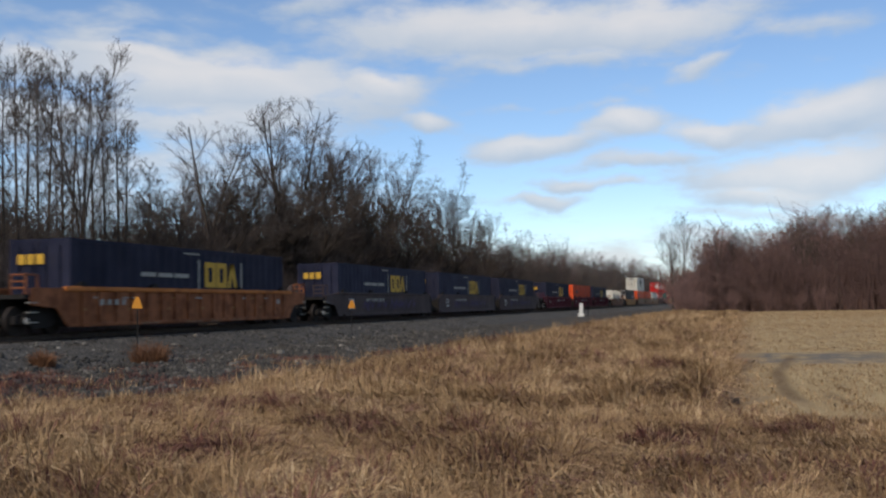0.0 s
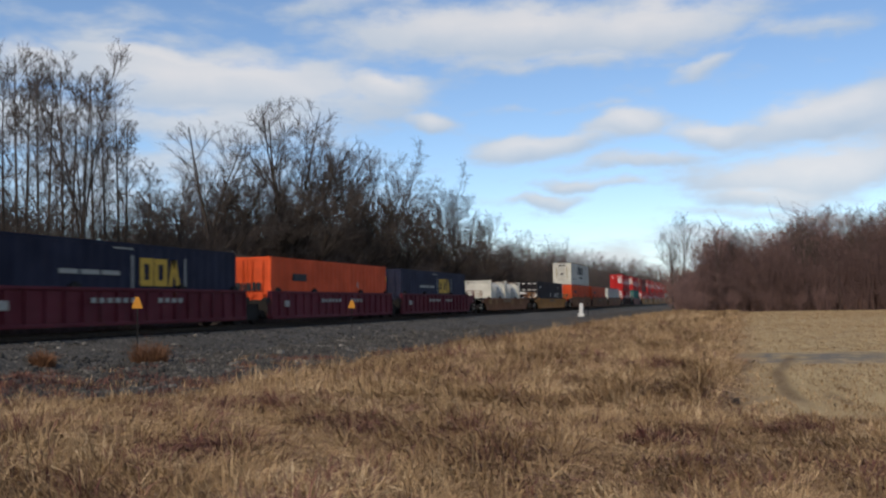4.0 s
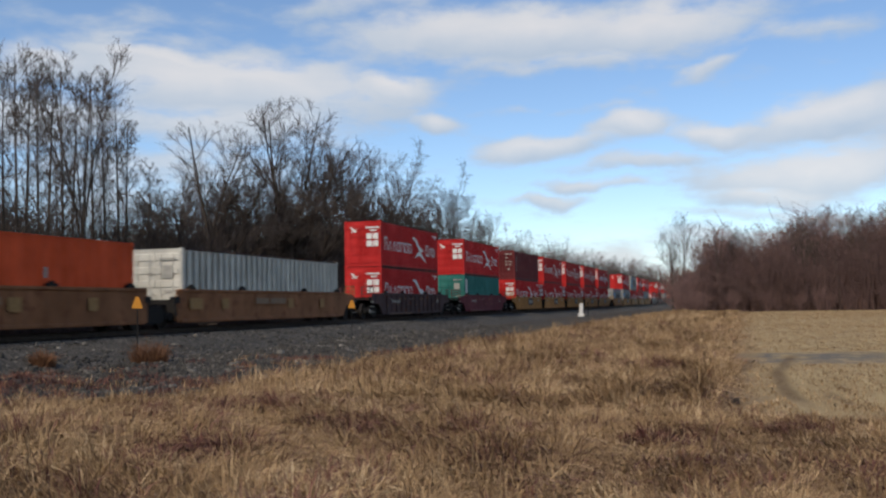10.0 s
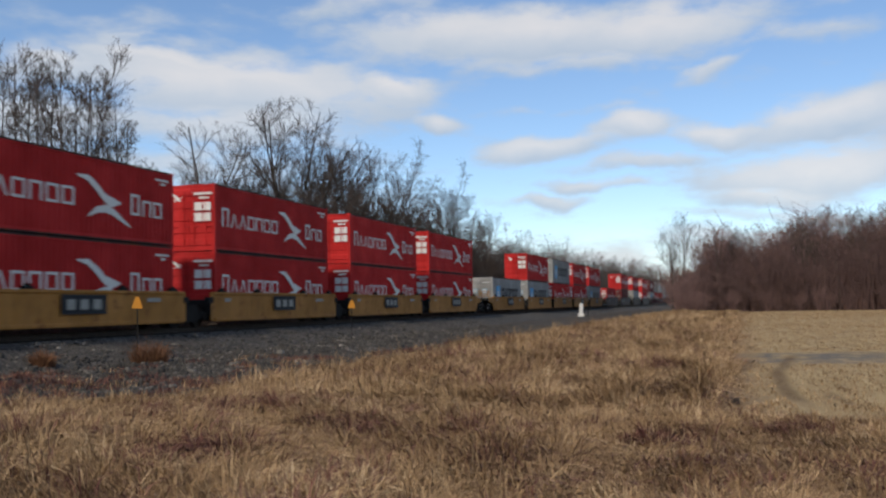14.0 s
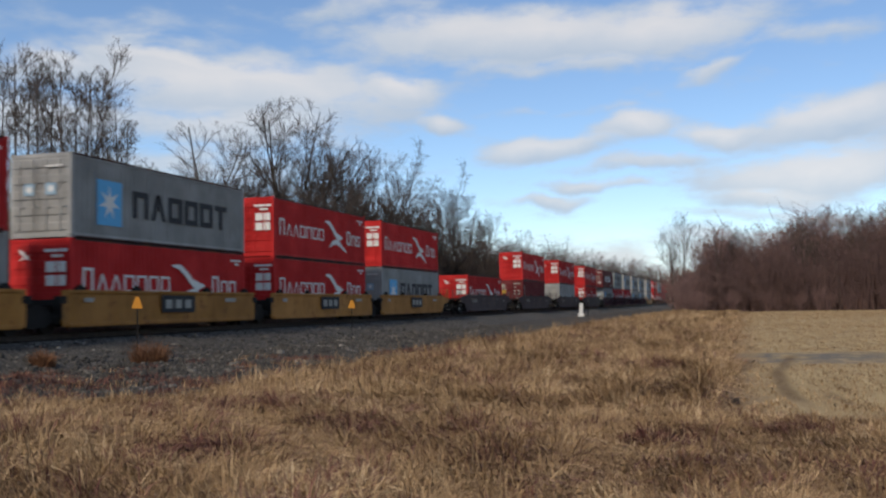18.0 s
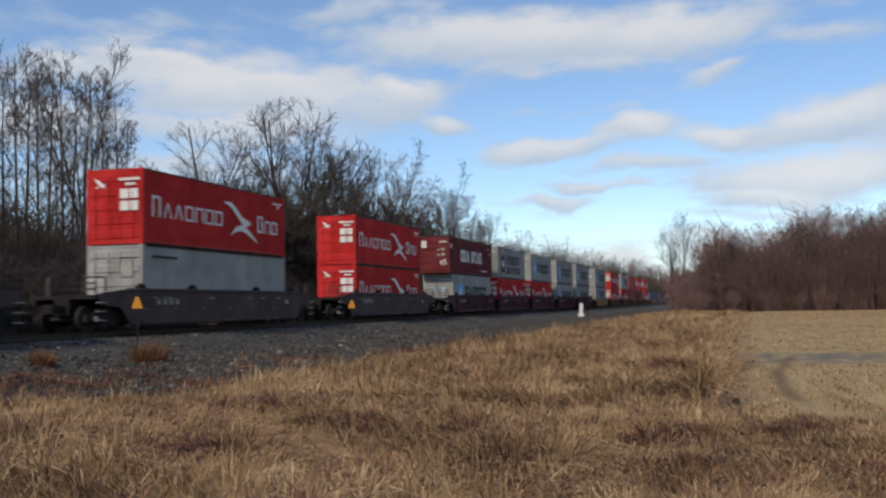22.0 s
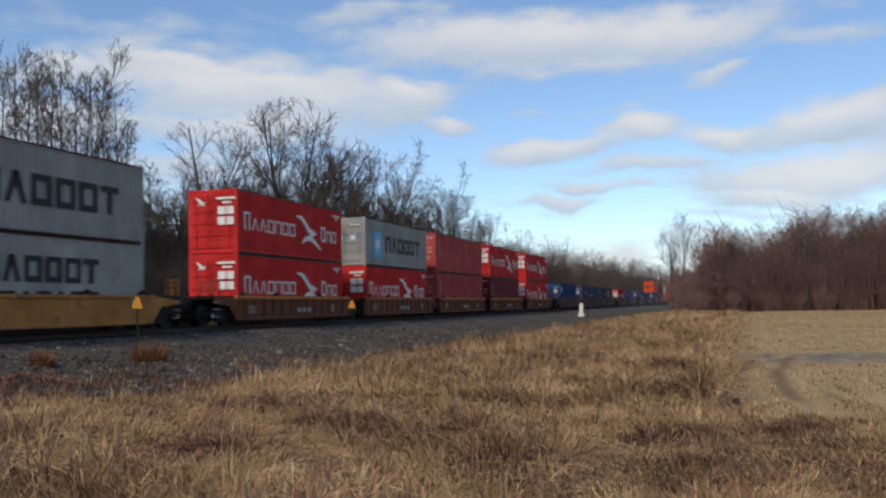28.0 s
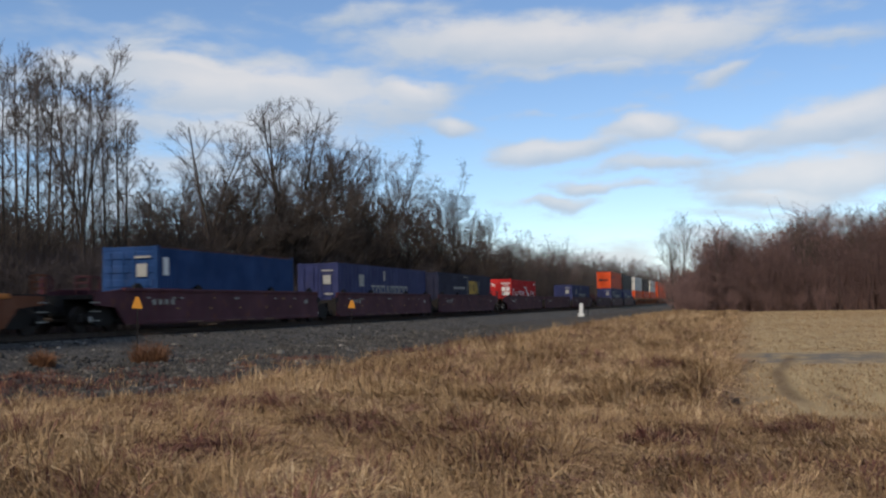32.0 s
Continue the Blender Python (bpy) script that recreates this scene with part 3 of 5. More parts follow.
# oaks and their neighbours
plant(oaks[0], -36.0, 76.8, 18.4, 40, FRONT, 1.15)
plant(oaks[1], -38.6, 80.5, 17.6, 140, FRONT, 1.1)
plant(oaks[1], -39.8, 69.4, 15.4, 95, FRONT, 1.15)
plant(maples[2], -39.5, 74.5, 15.2, 60, FRONT, 1.1)
plant(oaks[0], -38.4, 92.0, 17.2, 250, FRONT, 0.95)
plant(maples[0], -37.6, 104.5, 18.6, 120, FRONT, 1.1)
plant(maples[2], -37.2, 123.5, 17.8, 310, FRONT, 1.1)
plant(maples[0], -43, 69.5, 12.4, 200, FRONT, 1.1)
plant(oaks[1], -38.6, 97.0, 17.6, 20, FRONT, 0.85)
plant(maples[1], -37.5, 107.0, 18.8, 250, FRONT)
for i, (x, y, h) in enumerate(((-41, 89.0, 15.5), (-39, 101.8, 18.4), (-37, 113.9, 18.6), (-36, 119.5, 18.2), (-37, 128.0, 17.2), (-36, 136.7, 16.8), (-37, 146.0, 16.2), (-37, 152.6, 15.6), (-36, 160.1, 14.6), (-40, 185.0, 14.3), (-42, 66.0, 11.0), (-39, 60.5, 9.5), (-41, 108, 17.0), (-36, 170, 14.2))):
    plant(maples[i % 3], x, y, h, group=FRONT)
for i in range(18):
    plant(random.choice(scrubs), random.uniform(-37, -31), 34 + i * 6.6 + random.uniform(-1.5, 1.5), random.uniform(2.5, 4.5), group=FRONT)
# deeper woods behind the line
for i in range(18):
    plant(random.choice(greys), random.uniform(-62, -46), 52 + i * 6.5 + random.uniform(-3, 3), random.uniform(9, 12.5), group=BACK)
for x, y, h in ((-40, 195.5, 13.6), (-38, 197.0, 13.2), (-40, 220.8, 15.2), (-37, 221.7, 13.9), (-38, 244.3, 14.0), (-36, 255.0, 15.5), (-38, 292.4, 16.6), (-36, 310.3, 16.2), (-37, 352.6, 17.4), (-36, 383.4, 18.0), (-36, 433.6, 18.4), (-35, 467.5, 18.8), (-42, 208, 13.5), (-41, 232, 14.0), (-41, 270, 15.0), (-40, 330, 16.0)):
    plant(random.choice(woods + greys), x, y, h, group=BACK)
# woods beyond the field, and the thicket at their corner
for i, (x, y, h) in enumerate(((-5.1, 140, 9.9), (-3.7, 146, 11.6), (-2.4, 138, 12.4), (-0.2, 142, 11.4), (1.3, 150, 12.3), (2.7, 139, 11.8), (5.6, 141, 11.5), (7.5, 150, 12.8), (8.4, 138, 12.8), (10.7, 146, 13.6), (11.3, 140, 14.0), (12.4, 137, 13.2), (14.5, 144, 14.2), (16.6, 150, 14.1), (16.7, 139, 12.7), (18.7, 141, 14.3), (20.0, 138, 13.6), (22.6, 142, 14.6), (24.9, 140, 14.3), (28, 143, 14), (32, 141, 14), (36, 146, 14.5), (41, 142, 14), (46, 145, 14), (52, 142, 14.5))):
    plant((woods + greys)[i % 5], x, y, h, group=RIGHT)
for x, y, h in ((-7.7, 150, 14.5), (-9.6, 156, 12.6), (-10.3, 165, 11.5)):
    plant(greys[int(y) % 2], x, y, h, group=RIGHT)
for i in range(26):
    plant(random.choice(bushes), -4.5 + i * 2.0 + random.uniform(-1, 1), 133.5 + random.uniform(0, 4), random.uniform(2.0, 4.5), group=RIGHT)
for x, y, h in ((-6.2, 129, 3.2), (-5.0, 126, 2.6), (-6.4, 133, 4.6), (-7.0, 138, 5.2), (-7.8, 144, 6.0), (-8.3, 150, 6.2), (-8.8, 157, 6.4), (-9.6, 168, 7.0), (-10.5, 182, 7.5), (-5.5, 136, 5.0)):
    plant(random.choice(bushes), x, y, h, group=RIGHT)


def thicket(name, count, box, low, high, mat, label, seed, slant=0.0, twigs=5, thick=1.0, rise=0.0):
    """Thin stems and twigs crowding a strip of wood. slant: how far its near edge runs off per metre of y; rise: how much taller it grows per metre of x."""
    rng = random.Random(seed)
    x0, x1, y0, y1 = box
    segs = []
    for _ in range(count):
        y = rng.uniform(y0, y1)
        x = rng.uniform(x0, x1) + slant * (y - y0)
        h = (rng.uniform(low, high) + rise * max(x, 0)) * (0.7 + 0.5 * noise.noise((x * 0.15, y * 0.08, 2)))
        p = Vector((x, y, -0.1))
        q = p + Vector((rng.gauss(0, 0.07) * h, rng.gauss(0, 0.07) * h, h * 0.6))
        e = q + Vector((rng.gauss(0, 0.10) * h, rng.gauss(0, 0.10) * h, h * 0.4))
        r = rng.uniform(0.02, 0.055) * thick
        segs += [(p, q, r, r * 0.7, 3), (q, e, r * 0.7, 0.009, 3)]
        for _ in range(twigs):
            a = p.lerp(e, rng.uniform(0.15, 0.95))
            segs.append((a, a + Vector((rng.gauss(0, 0.15) * h, rng.gauss(0, 0.15) * h, rng.uniform(0.02, 0.2) * h)), max(r * 0.5, 0.018 * thick), 0.011, 3))
    return tagged(new(name, tube_mesh(name, segs, mat)), label, "undergrowth", kind="stuff")


thicket("undergrowth", 5000, (-58, -38.5, 40, 122), 4.5, 8.5, TWIG_PALE, "dense grey-brown undergrowth behind the track", 1, thick=0.85, twigs=6)
thicket("undergrowth", 10500, (-85, -48, 38, 200), 8.0, 13.0, TWIG_GREY, "dense grey-brown undergrowth deep in the wood", 11, thick=2.5, twigs=5)
thicket("undergrowth", 6000, (-60, -36, 120, 250), 8.0, 14.5, TWIG_DARK, "dense grey-brown undergrowth behind the track", 2, thick=1.6, twigs=6)
thicket("undergrowth", 4500, (-62, -33, 240, 560), 13.0, 20.0, TWIG_DARK, "dense grey-brown wood far along the track", 5, thick=2.6)
thicket("undergrowth", 5500, (-5, 30, 135, 166), 6.5, 12.5, TWIG_RED, "dense red-brown undergrowth of the far wood", 3, twigs=8, thick=1.1, rise=0.10)
thicket("undergrowth", 4500, (-4, 60, 150, 185), 12.0, 15.5, TWIG_RED, "dense red-brown undergrowth of the far wood", 12, twigs=6, thick=2.6, rise=0.13)
thicket("undergrowth", 2000, (-46, -37, 60, 135), 7.5, 12.0, TWIG_HAZE, "grey-brown saplings under the oaks", 15, twigs=7, thick=0.8)
thicket("undergrowth", 1800, (-44, -36, 34, 62), 6.0, 10.0, TWIG_GREY, "grey-brown saplings among the poplars", 14, twigs=7, thick=0.8)
thicket("undergrowth", 9000, (-39, -32.5, 36, 132), 3.8, 7.2, TWIG_HAZE, "low grey-brown scrub along the railway", 8, twigs=9, thick=0.62)
thicket("undergrowth", 1200, (32, 80, 136, 168), 6.5, 12.5, TWIG_RED, "dense red-brown undergrowth of the far wood", 6, thick=1.5)
thicket("undergrowth", 2600, (-7.5, -3, 136, 230), 3.0, 9.0, TWIG_RED, "dense red-brown undergrowth of the far wood", 4, -0.05, twigs=8)


# ---- dry grass ----
def grass(name, spots, width, mat, label, seed):
    """Bent blades, three triangles each: spots of (x, y, height, direction, lean)."""
    rng = np.random.RandomState(seed)
    x, y, h, a, le = np.array(spots).T
    k = len(x)
    z = np.array([ground_height(p, q) for p, q in zip(x, y)])
    lx, ly = np.cos(a), np.sin(a)
    b = a + rng.normal(0, 0.9, k)
    w = width * rng.uniform(0.6, 1.4, k)
    wx, wy = -np.sin(b) * w * 0.5, np.cos(b) * w * 0.5
    v = np.zeros((k, 5, 3), np.float32)
    v[:, 0] = np.stack([x - wx, y - wy, z - 0.03], 1)
    v[:, 1] = np.stack([x + wx, y + wy, z - 0.03], 1)
    mx, my, mz = x + lx * h * le * 0.42, y + ly * h * le * 0.42, z + h * 0.62 / (1 + 0.35 * le)
    v[:, 2] = np.stack([mx - wx * 0.85, my - wy * 0.85, mz], 1)
    v[:, 3] = np.stack([mx + wx * 0.85, my + wy * 0.85, mz + w * 0.2], 1)
    v[:, 4] = np.stack([x + lx * h * le * 1.15, y + ly * h * le * 1.15, z + h * np.clip(1.05 - 0.55 * le, 0.12, 1)], 1)
    f = (np.arange(k)[:, None, None] * 5 + np.array([(0, 1, 3), (0, 3, 2), (2, 3, 4)])[None]).reshape(-1, 3)
    return tagged(new(name, raw_mesh(name, v.reshape(-1, 3), f, mat)), label, "dry grass", kind="stuff")


STRAW = blades("straw", (0.05, (0.070, 0.035, 0.019)), (0.35, (0.205, 0.124, 0.061)), (0.7, (0.38, 0.253, 0.133)), (0.95, (0.62, 0.455, 0.275)))
WEED = blades("dead_weeds", (0.1, (0.052, 0.021, 0.018)), (0.6, (0.135, 0.056, 0.044)), (0.95, (0.225, 0.112, 0.079)))
RUSSET_WEED = blades("russet_weeds", (0.1, (0.085, 0.038, 0.020)), (0.9, (0.23, 0.11, 0.055)))


def in_view(x, y, margin=1.5):
    """Whether a spot lies in the wedge of ground before the camera."""
    a = math.atan2(x, y) + YAW
    return abs(a) < 0.43 + margin / max(y, 1)


def meadow(x, y):
    """How tall the dry grass stands at a spot; nothing on the gravel or the field."""
    wob = noise.noise((x * 0.3, y * 0.3, 9)) * 1.6
    if y + wob * 0.8 > 14.6 and x + wob * 0.7 < -8.6:
        return 0.0
    if y + wob > 13 and x + wob * 0.4 > -0.35:
        return 0.0
    tall = 0.62 + 0.5 * noise.noise((x * 0.55, y * 0.4, 1)) + 0.35 * noise.noise((x * 1.4, y * 1.2, 5))
    if x < -7.5 and y < 16:
        tall *= 0.75
    if x < -5.5 and y > 15:
        tall += 0.25
    if x > -1.5 and y < 16:
        tall *= 0.7
    return max(0.22, min(1.45, tall + 0.2))


def scatter(count, x0, x1, y0, y1, seed, weeds=False, size=0.12, tall=0.40, lean=0.9, loose=0.4):
    """Tussocks combed over by the wind, each its own way, with matted straw lying between them."""
    rng = random.Random(seed)
    out = []
    while len(out) < count:
        x, y = rng.uniform(x0, x1), y0 + (y1 - y0) * rng.random() ** 1.25
        if not in_view(x, y):
            continue
        t = meadow(x, y)
        if not t:
            continue
        dark = 0.7 * noise.noise((x * 0.9 + 40, y * 0.5, 0)) + 0.6 * noise.noise((x * 2.0, y * 1.3, 8)) > 0.26 + max(-0.12, min(0.12, 0.03 * (x + 3)))
        if weeds != dark and rng.random() < (0.9 if weeds else 0.6):
            continue
        comb = 6.283 * noise.noise((x * 0.35, y * 0.35, 14)) + 2.6
        if rng.random() < loose:
            out += [(x + rng.gauss(0, size * 2), y + rng.gauss(0, size * 2), tall * rng.uniform(0.35, 0.9), comb + rng.gauss(0, 1.1), rng.uniform(1.1, 2.3)) for _ in range(8)]
            continue
        big, sweep, flat = rng.uniform(0.45, 1.35), comb + rng.gauss(0, 0.8), rng.random()
        for _ in range(rng.randint(16, 40)):
            a, d = rng.uniform(0, 6.283), abs(rng.gauss(0, size * big))
            way = sweep + rng.gauss(0, 0.55) if rng.random() < 0.35 + 0.5 * flat else a + rng.gauss(0, 0.6)
            out.append((x + d * math.cos(a), y + d * math.sin(a), tall * t * big * rng.uniform(0.45, 1.15), way, abs(rng.gauss(lean * (0.45 + flat), 0.4)) + d / (size * 4)))
    return out


DRY = "tan dry grass standing and matted on the bank"
grass("dry_grass", scatter(150000, -11, 5, 5.5, 15, 1, tall=0.40, size=0.10), 0.0078, STRAW, DRY, 1)
grass("dry_grass", scatter(85000, -13, 9, 14, 32, 2, size=0.15, tall=0.46, lean=0.75), 0.013, STRAW, DRY, 2)
grass("dry_grass", scatter(50000, -12, 4, 30, 70, 3, size=0.28, tall=0.5, lean=0.6), 0.019, STRAW, DRY, 3)
grass("dry_grass", scatter(28000, -12, 3, 65, 134, 4, size=0.45, tall=0.5, lean=0.5), 0.036, STRAW, DRY, 4)
rng = random.Random(77)
spots = []
while len(spots) < 42000:
    x, y = rng.uniform(-1.2, 40), 12.5 + 118 * rng.random() ** 2.0
    rut = min(abs(x - 0.72 - 0.0075 * (y - 19) ** 2), abs(x + 0.2 - 0.05 * (y - 19))) if y < 27 else 1
    if in_view(x, y) and not meadow(x, y) and x > -3 and rut > 0.16 and (abs(y - 28) > 2.0 or x > 4) and noise.noise((x * 2.2, y * 0.7, 4)) > rng.uniform(-0.5, 0.3):
        spots.append((x, y, rng.uniform(0.02, 0.07) * (1 + y / 60), rng.uniform(0, 6.283), rng.uniform(0.2, 1.4)))
grass("stubble", spots, 0.012, STRAW, "short pale stubble of the mown field", 9)
DEAD = "dark brown dead weeds among the dry grass"
grass("dead_weeds", scatter(60000, -10, 6, 5.5, 24, 5, True, tall=0.36, lean=0.9), 0.011, WEED, DEAD, 5)
grass("dead_weeds", scatter(12000, -14, 3, 22, 60, 6, True, size=0.25, tall=0.45), 0.025, WEED, DEAD, 6)


def gravel_weeds(count, seed):
    """Sparse dead weeds that creep from the bank on to the gravel."""
    rng = random.Random(seed)
    out = []
    while len(out) < count:
        x, y = rng.uniform(-19, -10.5), rng.uniform(14, 46)
        if not in_view(x, y) or x < -18.5 + (y - 18) * 0.28:
            continue
        thick = 0.7 * noise.noise((x * 0.55, y * 0.35, 12)) + 0.5 * noise.noise((x * 1.7, y * 1.1, 3)) + (0.25 if y < 22 else -0.05)
        if thick < rng.uniform(0.0, 0.5):
            continue
        h = rng.uniform(0.08, 0.26)
        for _ in range(rng.randint(10, 22)):
            out.append((x + rng.gauss(0, 0.13), y + rng.gauss(0, 0.13), h * rng.uniform(0.5, 1.2), rng.uniform(0, 6.283), abs(rng.gauss(0.7, 0.4))))
    return out


grass("dead_weeds", gravel_weeds(8000, 21), 0.014, WEED, "brown dead weeds creeping over the gravel", 21)
grass("dry_grass", gravel_weeds(2200, 22), 0.014, STRAW, "thin tan dry grass creeping over the gravel", 22)



# ---- containers ----
H, WID = 2.896, 2.438


def corrugated(x, y0, y1, z0, z1, pitch, depth, out):
    """A pressed steel wall in the plane x; out is the side that it faces."""
    ys, k = [], max(1, round((y1 - y0) / pitch))
    p = (y1 - y0) / k
    for i in range(k):
        a = y0 + i * p
        ys += [(a, 0), (a + p * 0.30, 0), (a + p * 0.42, 1), (a + p * 0.78, 1), (a + p * 0.90, 0)]
    ys.append((y1, 0))
    g = Geo()
    v = []
    for y, d in ys:
        v += [(x - out * depth * d, y, z0), (x - out * depth * d, y, z1)]
    g.add(v, [(2 * i, 2 * i + 2, 2 * i + 3, 2 * i + 1) for i in range(len(ys) - 1)])
    g.box(min(x - out * 0.07, x - out * 0.06), max(x - out * 0.07, x - out * 0.06), y0, y1, z0, z1)
    return g


def bars(g, x, spans, z0, z1):
    """Flat bars on the side that faces +x: spans of (y0, y1)."""
    for a, b in spans:
        g.box(x, x + 0.006, a, b, z0, z1)
    return g


def letters(y0, y1, count, fill=0.66, slit=0.0):
    """Spans of plain blocks in a row; with a slit each block is a pair of upright bars."""
    w, out = (y1 - y0) / count, []
    for i in range(count):
        a, b = y0 + i * w, y0 + i * w + w * fill
        out += [(a, b)] if not slit else [(a, a + (b - a) * (1 - slit) / 2), (b - (b - a) * (1 - slit) / 2, b)]
    return out


def shapes(g, x, y0, y1, z0, z1, kinds, w, gap=0.2):
    """A row of plain shapes in place of a name: f a frame, b two bars with a cap, w a wedge, t a post with a cap."""
    step = (y1 - y0) / len(kinds)
    for i, k in enumerate(kinds):
        a, b = y0 + i * step, y0 + (i + 1 - gap) * step
        m = (a + b) / 2
        if k == "f":
            bars(g, x, [(a, b)], z0, z0 + w * 0.8)
            bars(g, x, [(a, b)], z1 - w * 0.8, z1)
            bars(g, x, [(a, a + w), (b - w, b)], z0 + w * 0.8, z1 - w * 0.8)
        elif k == "b":
            bars(g, x, [(a, a + w), (b - w, b)], z0, z1 - w * 0.8)
            bars(g, x, [(a, b)], z1 - w * 0.8, z1)
        elif k == "w":
            for p, q in ((a, m - w / 2), (b - w, m - w / 2)):
                g.add([(x + 0.004, p, z0), (x + 0.004, p + w, z0), (x + 0.004, q + w, z1), (x + 0.004, q, z1)], [(0, 1, 2, 3)])
        else:
            bars(g, x, [(a, b)], z1 - w * 0.8, z1)
            bars(g, x, [(m - w / 2, m + w / 2)], z0, z1 - w * 0.8)
    return g


def stroke(g, x, pts, widths):
    """A swept band on the side that faces +x, through points (y, z)."""
    v = []
    for i, (y, z) in enumerate(pts):
        a, b = pts[max(i - 1, 0)], pts[min(i + 1, len(pts) - 1)]
        d = Vector((b[0] - a[0], b[1] - a[1])).normalized()
        w = widths[i] / 2
        v += [(x, y - d.y * w, z + d.x * w), (x, y + d.y * w, z - d.x * w)]
    k = len(pts)
    v += [(p[0] + 0.006, p[1], p[2]) for p in v]
    f = [(2 * i, 2 * i + 1, 2 * i + 3, 2 * i + 2) for i in range(k - 1)]
    f += [(2 * k + 2 * i, 2 * k + 2 * i + 2, 2 * k + 2 * i + 3, 2 * k + 2 * i + 1) for i in range(k - 1)]
    g.add(v, f)
    return g


def star(g, x, cy, cz, r0, r1, points=7, facing="x"):
    v = [(0, 0)]
    for i in range(points * 2):
        a = math.pi * i / points + math.pi / 2
        r = r1 if i % 2 == 0 else r0
        v.append((math.cos(a) * r, math.sin(a) * r))
    f = [(0, i, i % (2 * points) + 1) for i in range(1, 2 * points + 1)]
    if facing == "x":
        return g.add([(x, cy + a, cz + b) for a, b in v], f)
    return g.add([(cy + a, x, cz + b) for a, b in v], f)


def numeral(top, text, size, mat, label, m):
    """A painted number, lying on a side or an end."""
    t = bpy.data.curves.new("size_mark", "FONT")
    t.body, t.size, t.extrude = text, size, 0.003
    t.materials.append(mat)
    ob = new("size_mark", t)
    ob.parent = top
    ob.matrix_basis = m
    return tagged(ob, label)


TO_SIDE, TO_END = Euler((math.pi / 2, 0, math.pi / 2)).to_matrix().to_4x4(), Euler((math.pi / 2, 0, 0)).to_matrix().to_4x4()


def mark_side(style, top, L):
    """The painted marks of the long side: each word, bar and emblem is a part."""
    x, s = WID / 2 + 0.008, -L / 2

    def word(spans, z0, z1, mat=MARK_WHITE, label="", name="lettering"):
        for a, b in spans:
            ob = part(name, bars(Geo(), x, [(s + a, s + b)], z0, z1), mat, top, label)
        return ob

    def name(a, b, z0, z1, kinds, w, mat=MARK_WHITE, label="white painted lettering", gap=0.2):
        step = (b - a) / len(kinds)
        for i, k in enumerate(kinds):
            part("letter_block", shapes(Geo(), x, s + a + i * step, s + a + (i + 1) * step, z0, z1, k, w, gap), mat, top, label)

    def bar(a, b, z0, z1, mat=MARK_WHITE, name="code_bar"):
        return word([(a, b)], z0, z1, mat, "", name)

    if style == "sail":
        name(0.62, 1.36, 1.08, 1.90, "b", 0.12, label="tall white painted initial")
        name(1.40, 6.2, 1.08, 1.70, "wwfbff", 0.105)
        name(9.3, 10.0, 1.02, 1.80, "f", 0.12, label="tall white painted initial")
        name(10.05, 11.5, 1.02, 1.62, "bf", 0.105)
        g = Geo()
        stroke(g, x, [(s + 6.2, 2.15), (s + 6.8, 2.10), (s + 7.3, 1.82), (s + 7.7, 1.52), (s + 8.1, 1.36), (s + 8.7, 1.38)], (0.05, 0.22, 0.26, 0.26, 0.40, 0.04))
        stroke(g, x, [(s + 6.8, 0.78), (s + 7.3, 1.04), (s + 7.8, 1.12), (s + 8.3, 1.0), (s + 8.9, 0.72), (s + 9.3, 0.55)], (0.05, 0.22, 0.28, 0.24, 0.14, 0.04))
        part("bird_emblem", g, MARK_WHITE, top, "white swooping bird mark")
        bar(10.9, 11.85, 2.48, 2.56)
        bar(11.3, 11.6, 2.32, 2.42)
    elif style in ("star", "star_two", "star_grey"):
        p = word([(1.4, 2.85)], 0.52, 2.12, MARK_BLACK if style == "star_grey" else MARK_SKY, "square emblem panel", "emblem_panel")
        part("emblem", star(Geo(), x + 0.012, s + 2.12, 1.32, 0.22, 0.62), MARK_WHITE, p, "white seven-pointed star")
        if style == "star":
            name(3.55, 10.75, 0.92, 1.92, "bwffft", 0.27, MARK_BLACK, "bold black painted lettering", 0.15)
        else:
            name(3.7, 9.6, 1.36, 2.2, "bwffft", 0.23, MARK_BLACK, "bold black painted lettering", 0.15)
            name(3.7, 9.6, 0.46, 1.08, "ffwtwbf", 0.2, MARK_BLACK, "bold black painted lettering", 0.15)
    elif style == "rail":
        name(8.75, 11.6, 1.32, 2.37, "ffw", 0.27, MARK_YELLOW, "yellow painted lettering", 0.08)
        word(letters(4.1, 7.6, 3, 0.88), 1.68, 1.84, MARK_DIM, "faded pale small print", "small_print")
        bar(7.1, 8.3, 2.64, 2.70, MARK_DIM)
        bar(8.2, 8.32, 1.24, 2.44, MARK_DIM, "bracket")
        bar(11.85, 11.97, 1.24, 2.44, MARK_DIM, "bracket")
    elif style == "fast":
        for a, b in letters(s + 5.7, s + 10.4, 5, 0.82):
            g = Geo().add([(x, a - 0.1, 1.42), (x, b - 0.1, 1.42), (x, b + 0.15, 2.5), (x, a + 0.15, 2.5)], [(0, 1, 2, 3)])
            part("letter_block", g, MARK_BLACK, top, "bold black slanted lettering")
        word(letters(7.1, 10.2, 3, 0.9), 0.9, 1.12, MARK_BLACK, "small black lettering")
        for a, b, z0, z1 in ((1.6, 2.3, 0.65, 0.85), (4.2, 4.5, 0.65, 0.85), (12.8, 14.2, 2.45, 2.52)):
            bar(a, b, z0, z1, MARK_BLACK)
    elif style == "bold":
        name(3.2, 6.0, 1.0, 1.95, "ffw", 0.26, label="bold white painted lettering", gap=0.1)
        name(6.5, 9.9, 1.0, 1.95, "ftwf", 0.26, label="bold white painted lettering", gap=0.1)
        bar(9.6, 11.6, 0.35, 0.45)
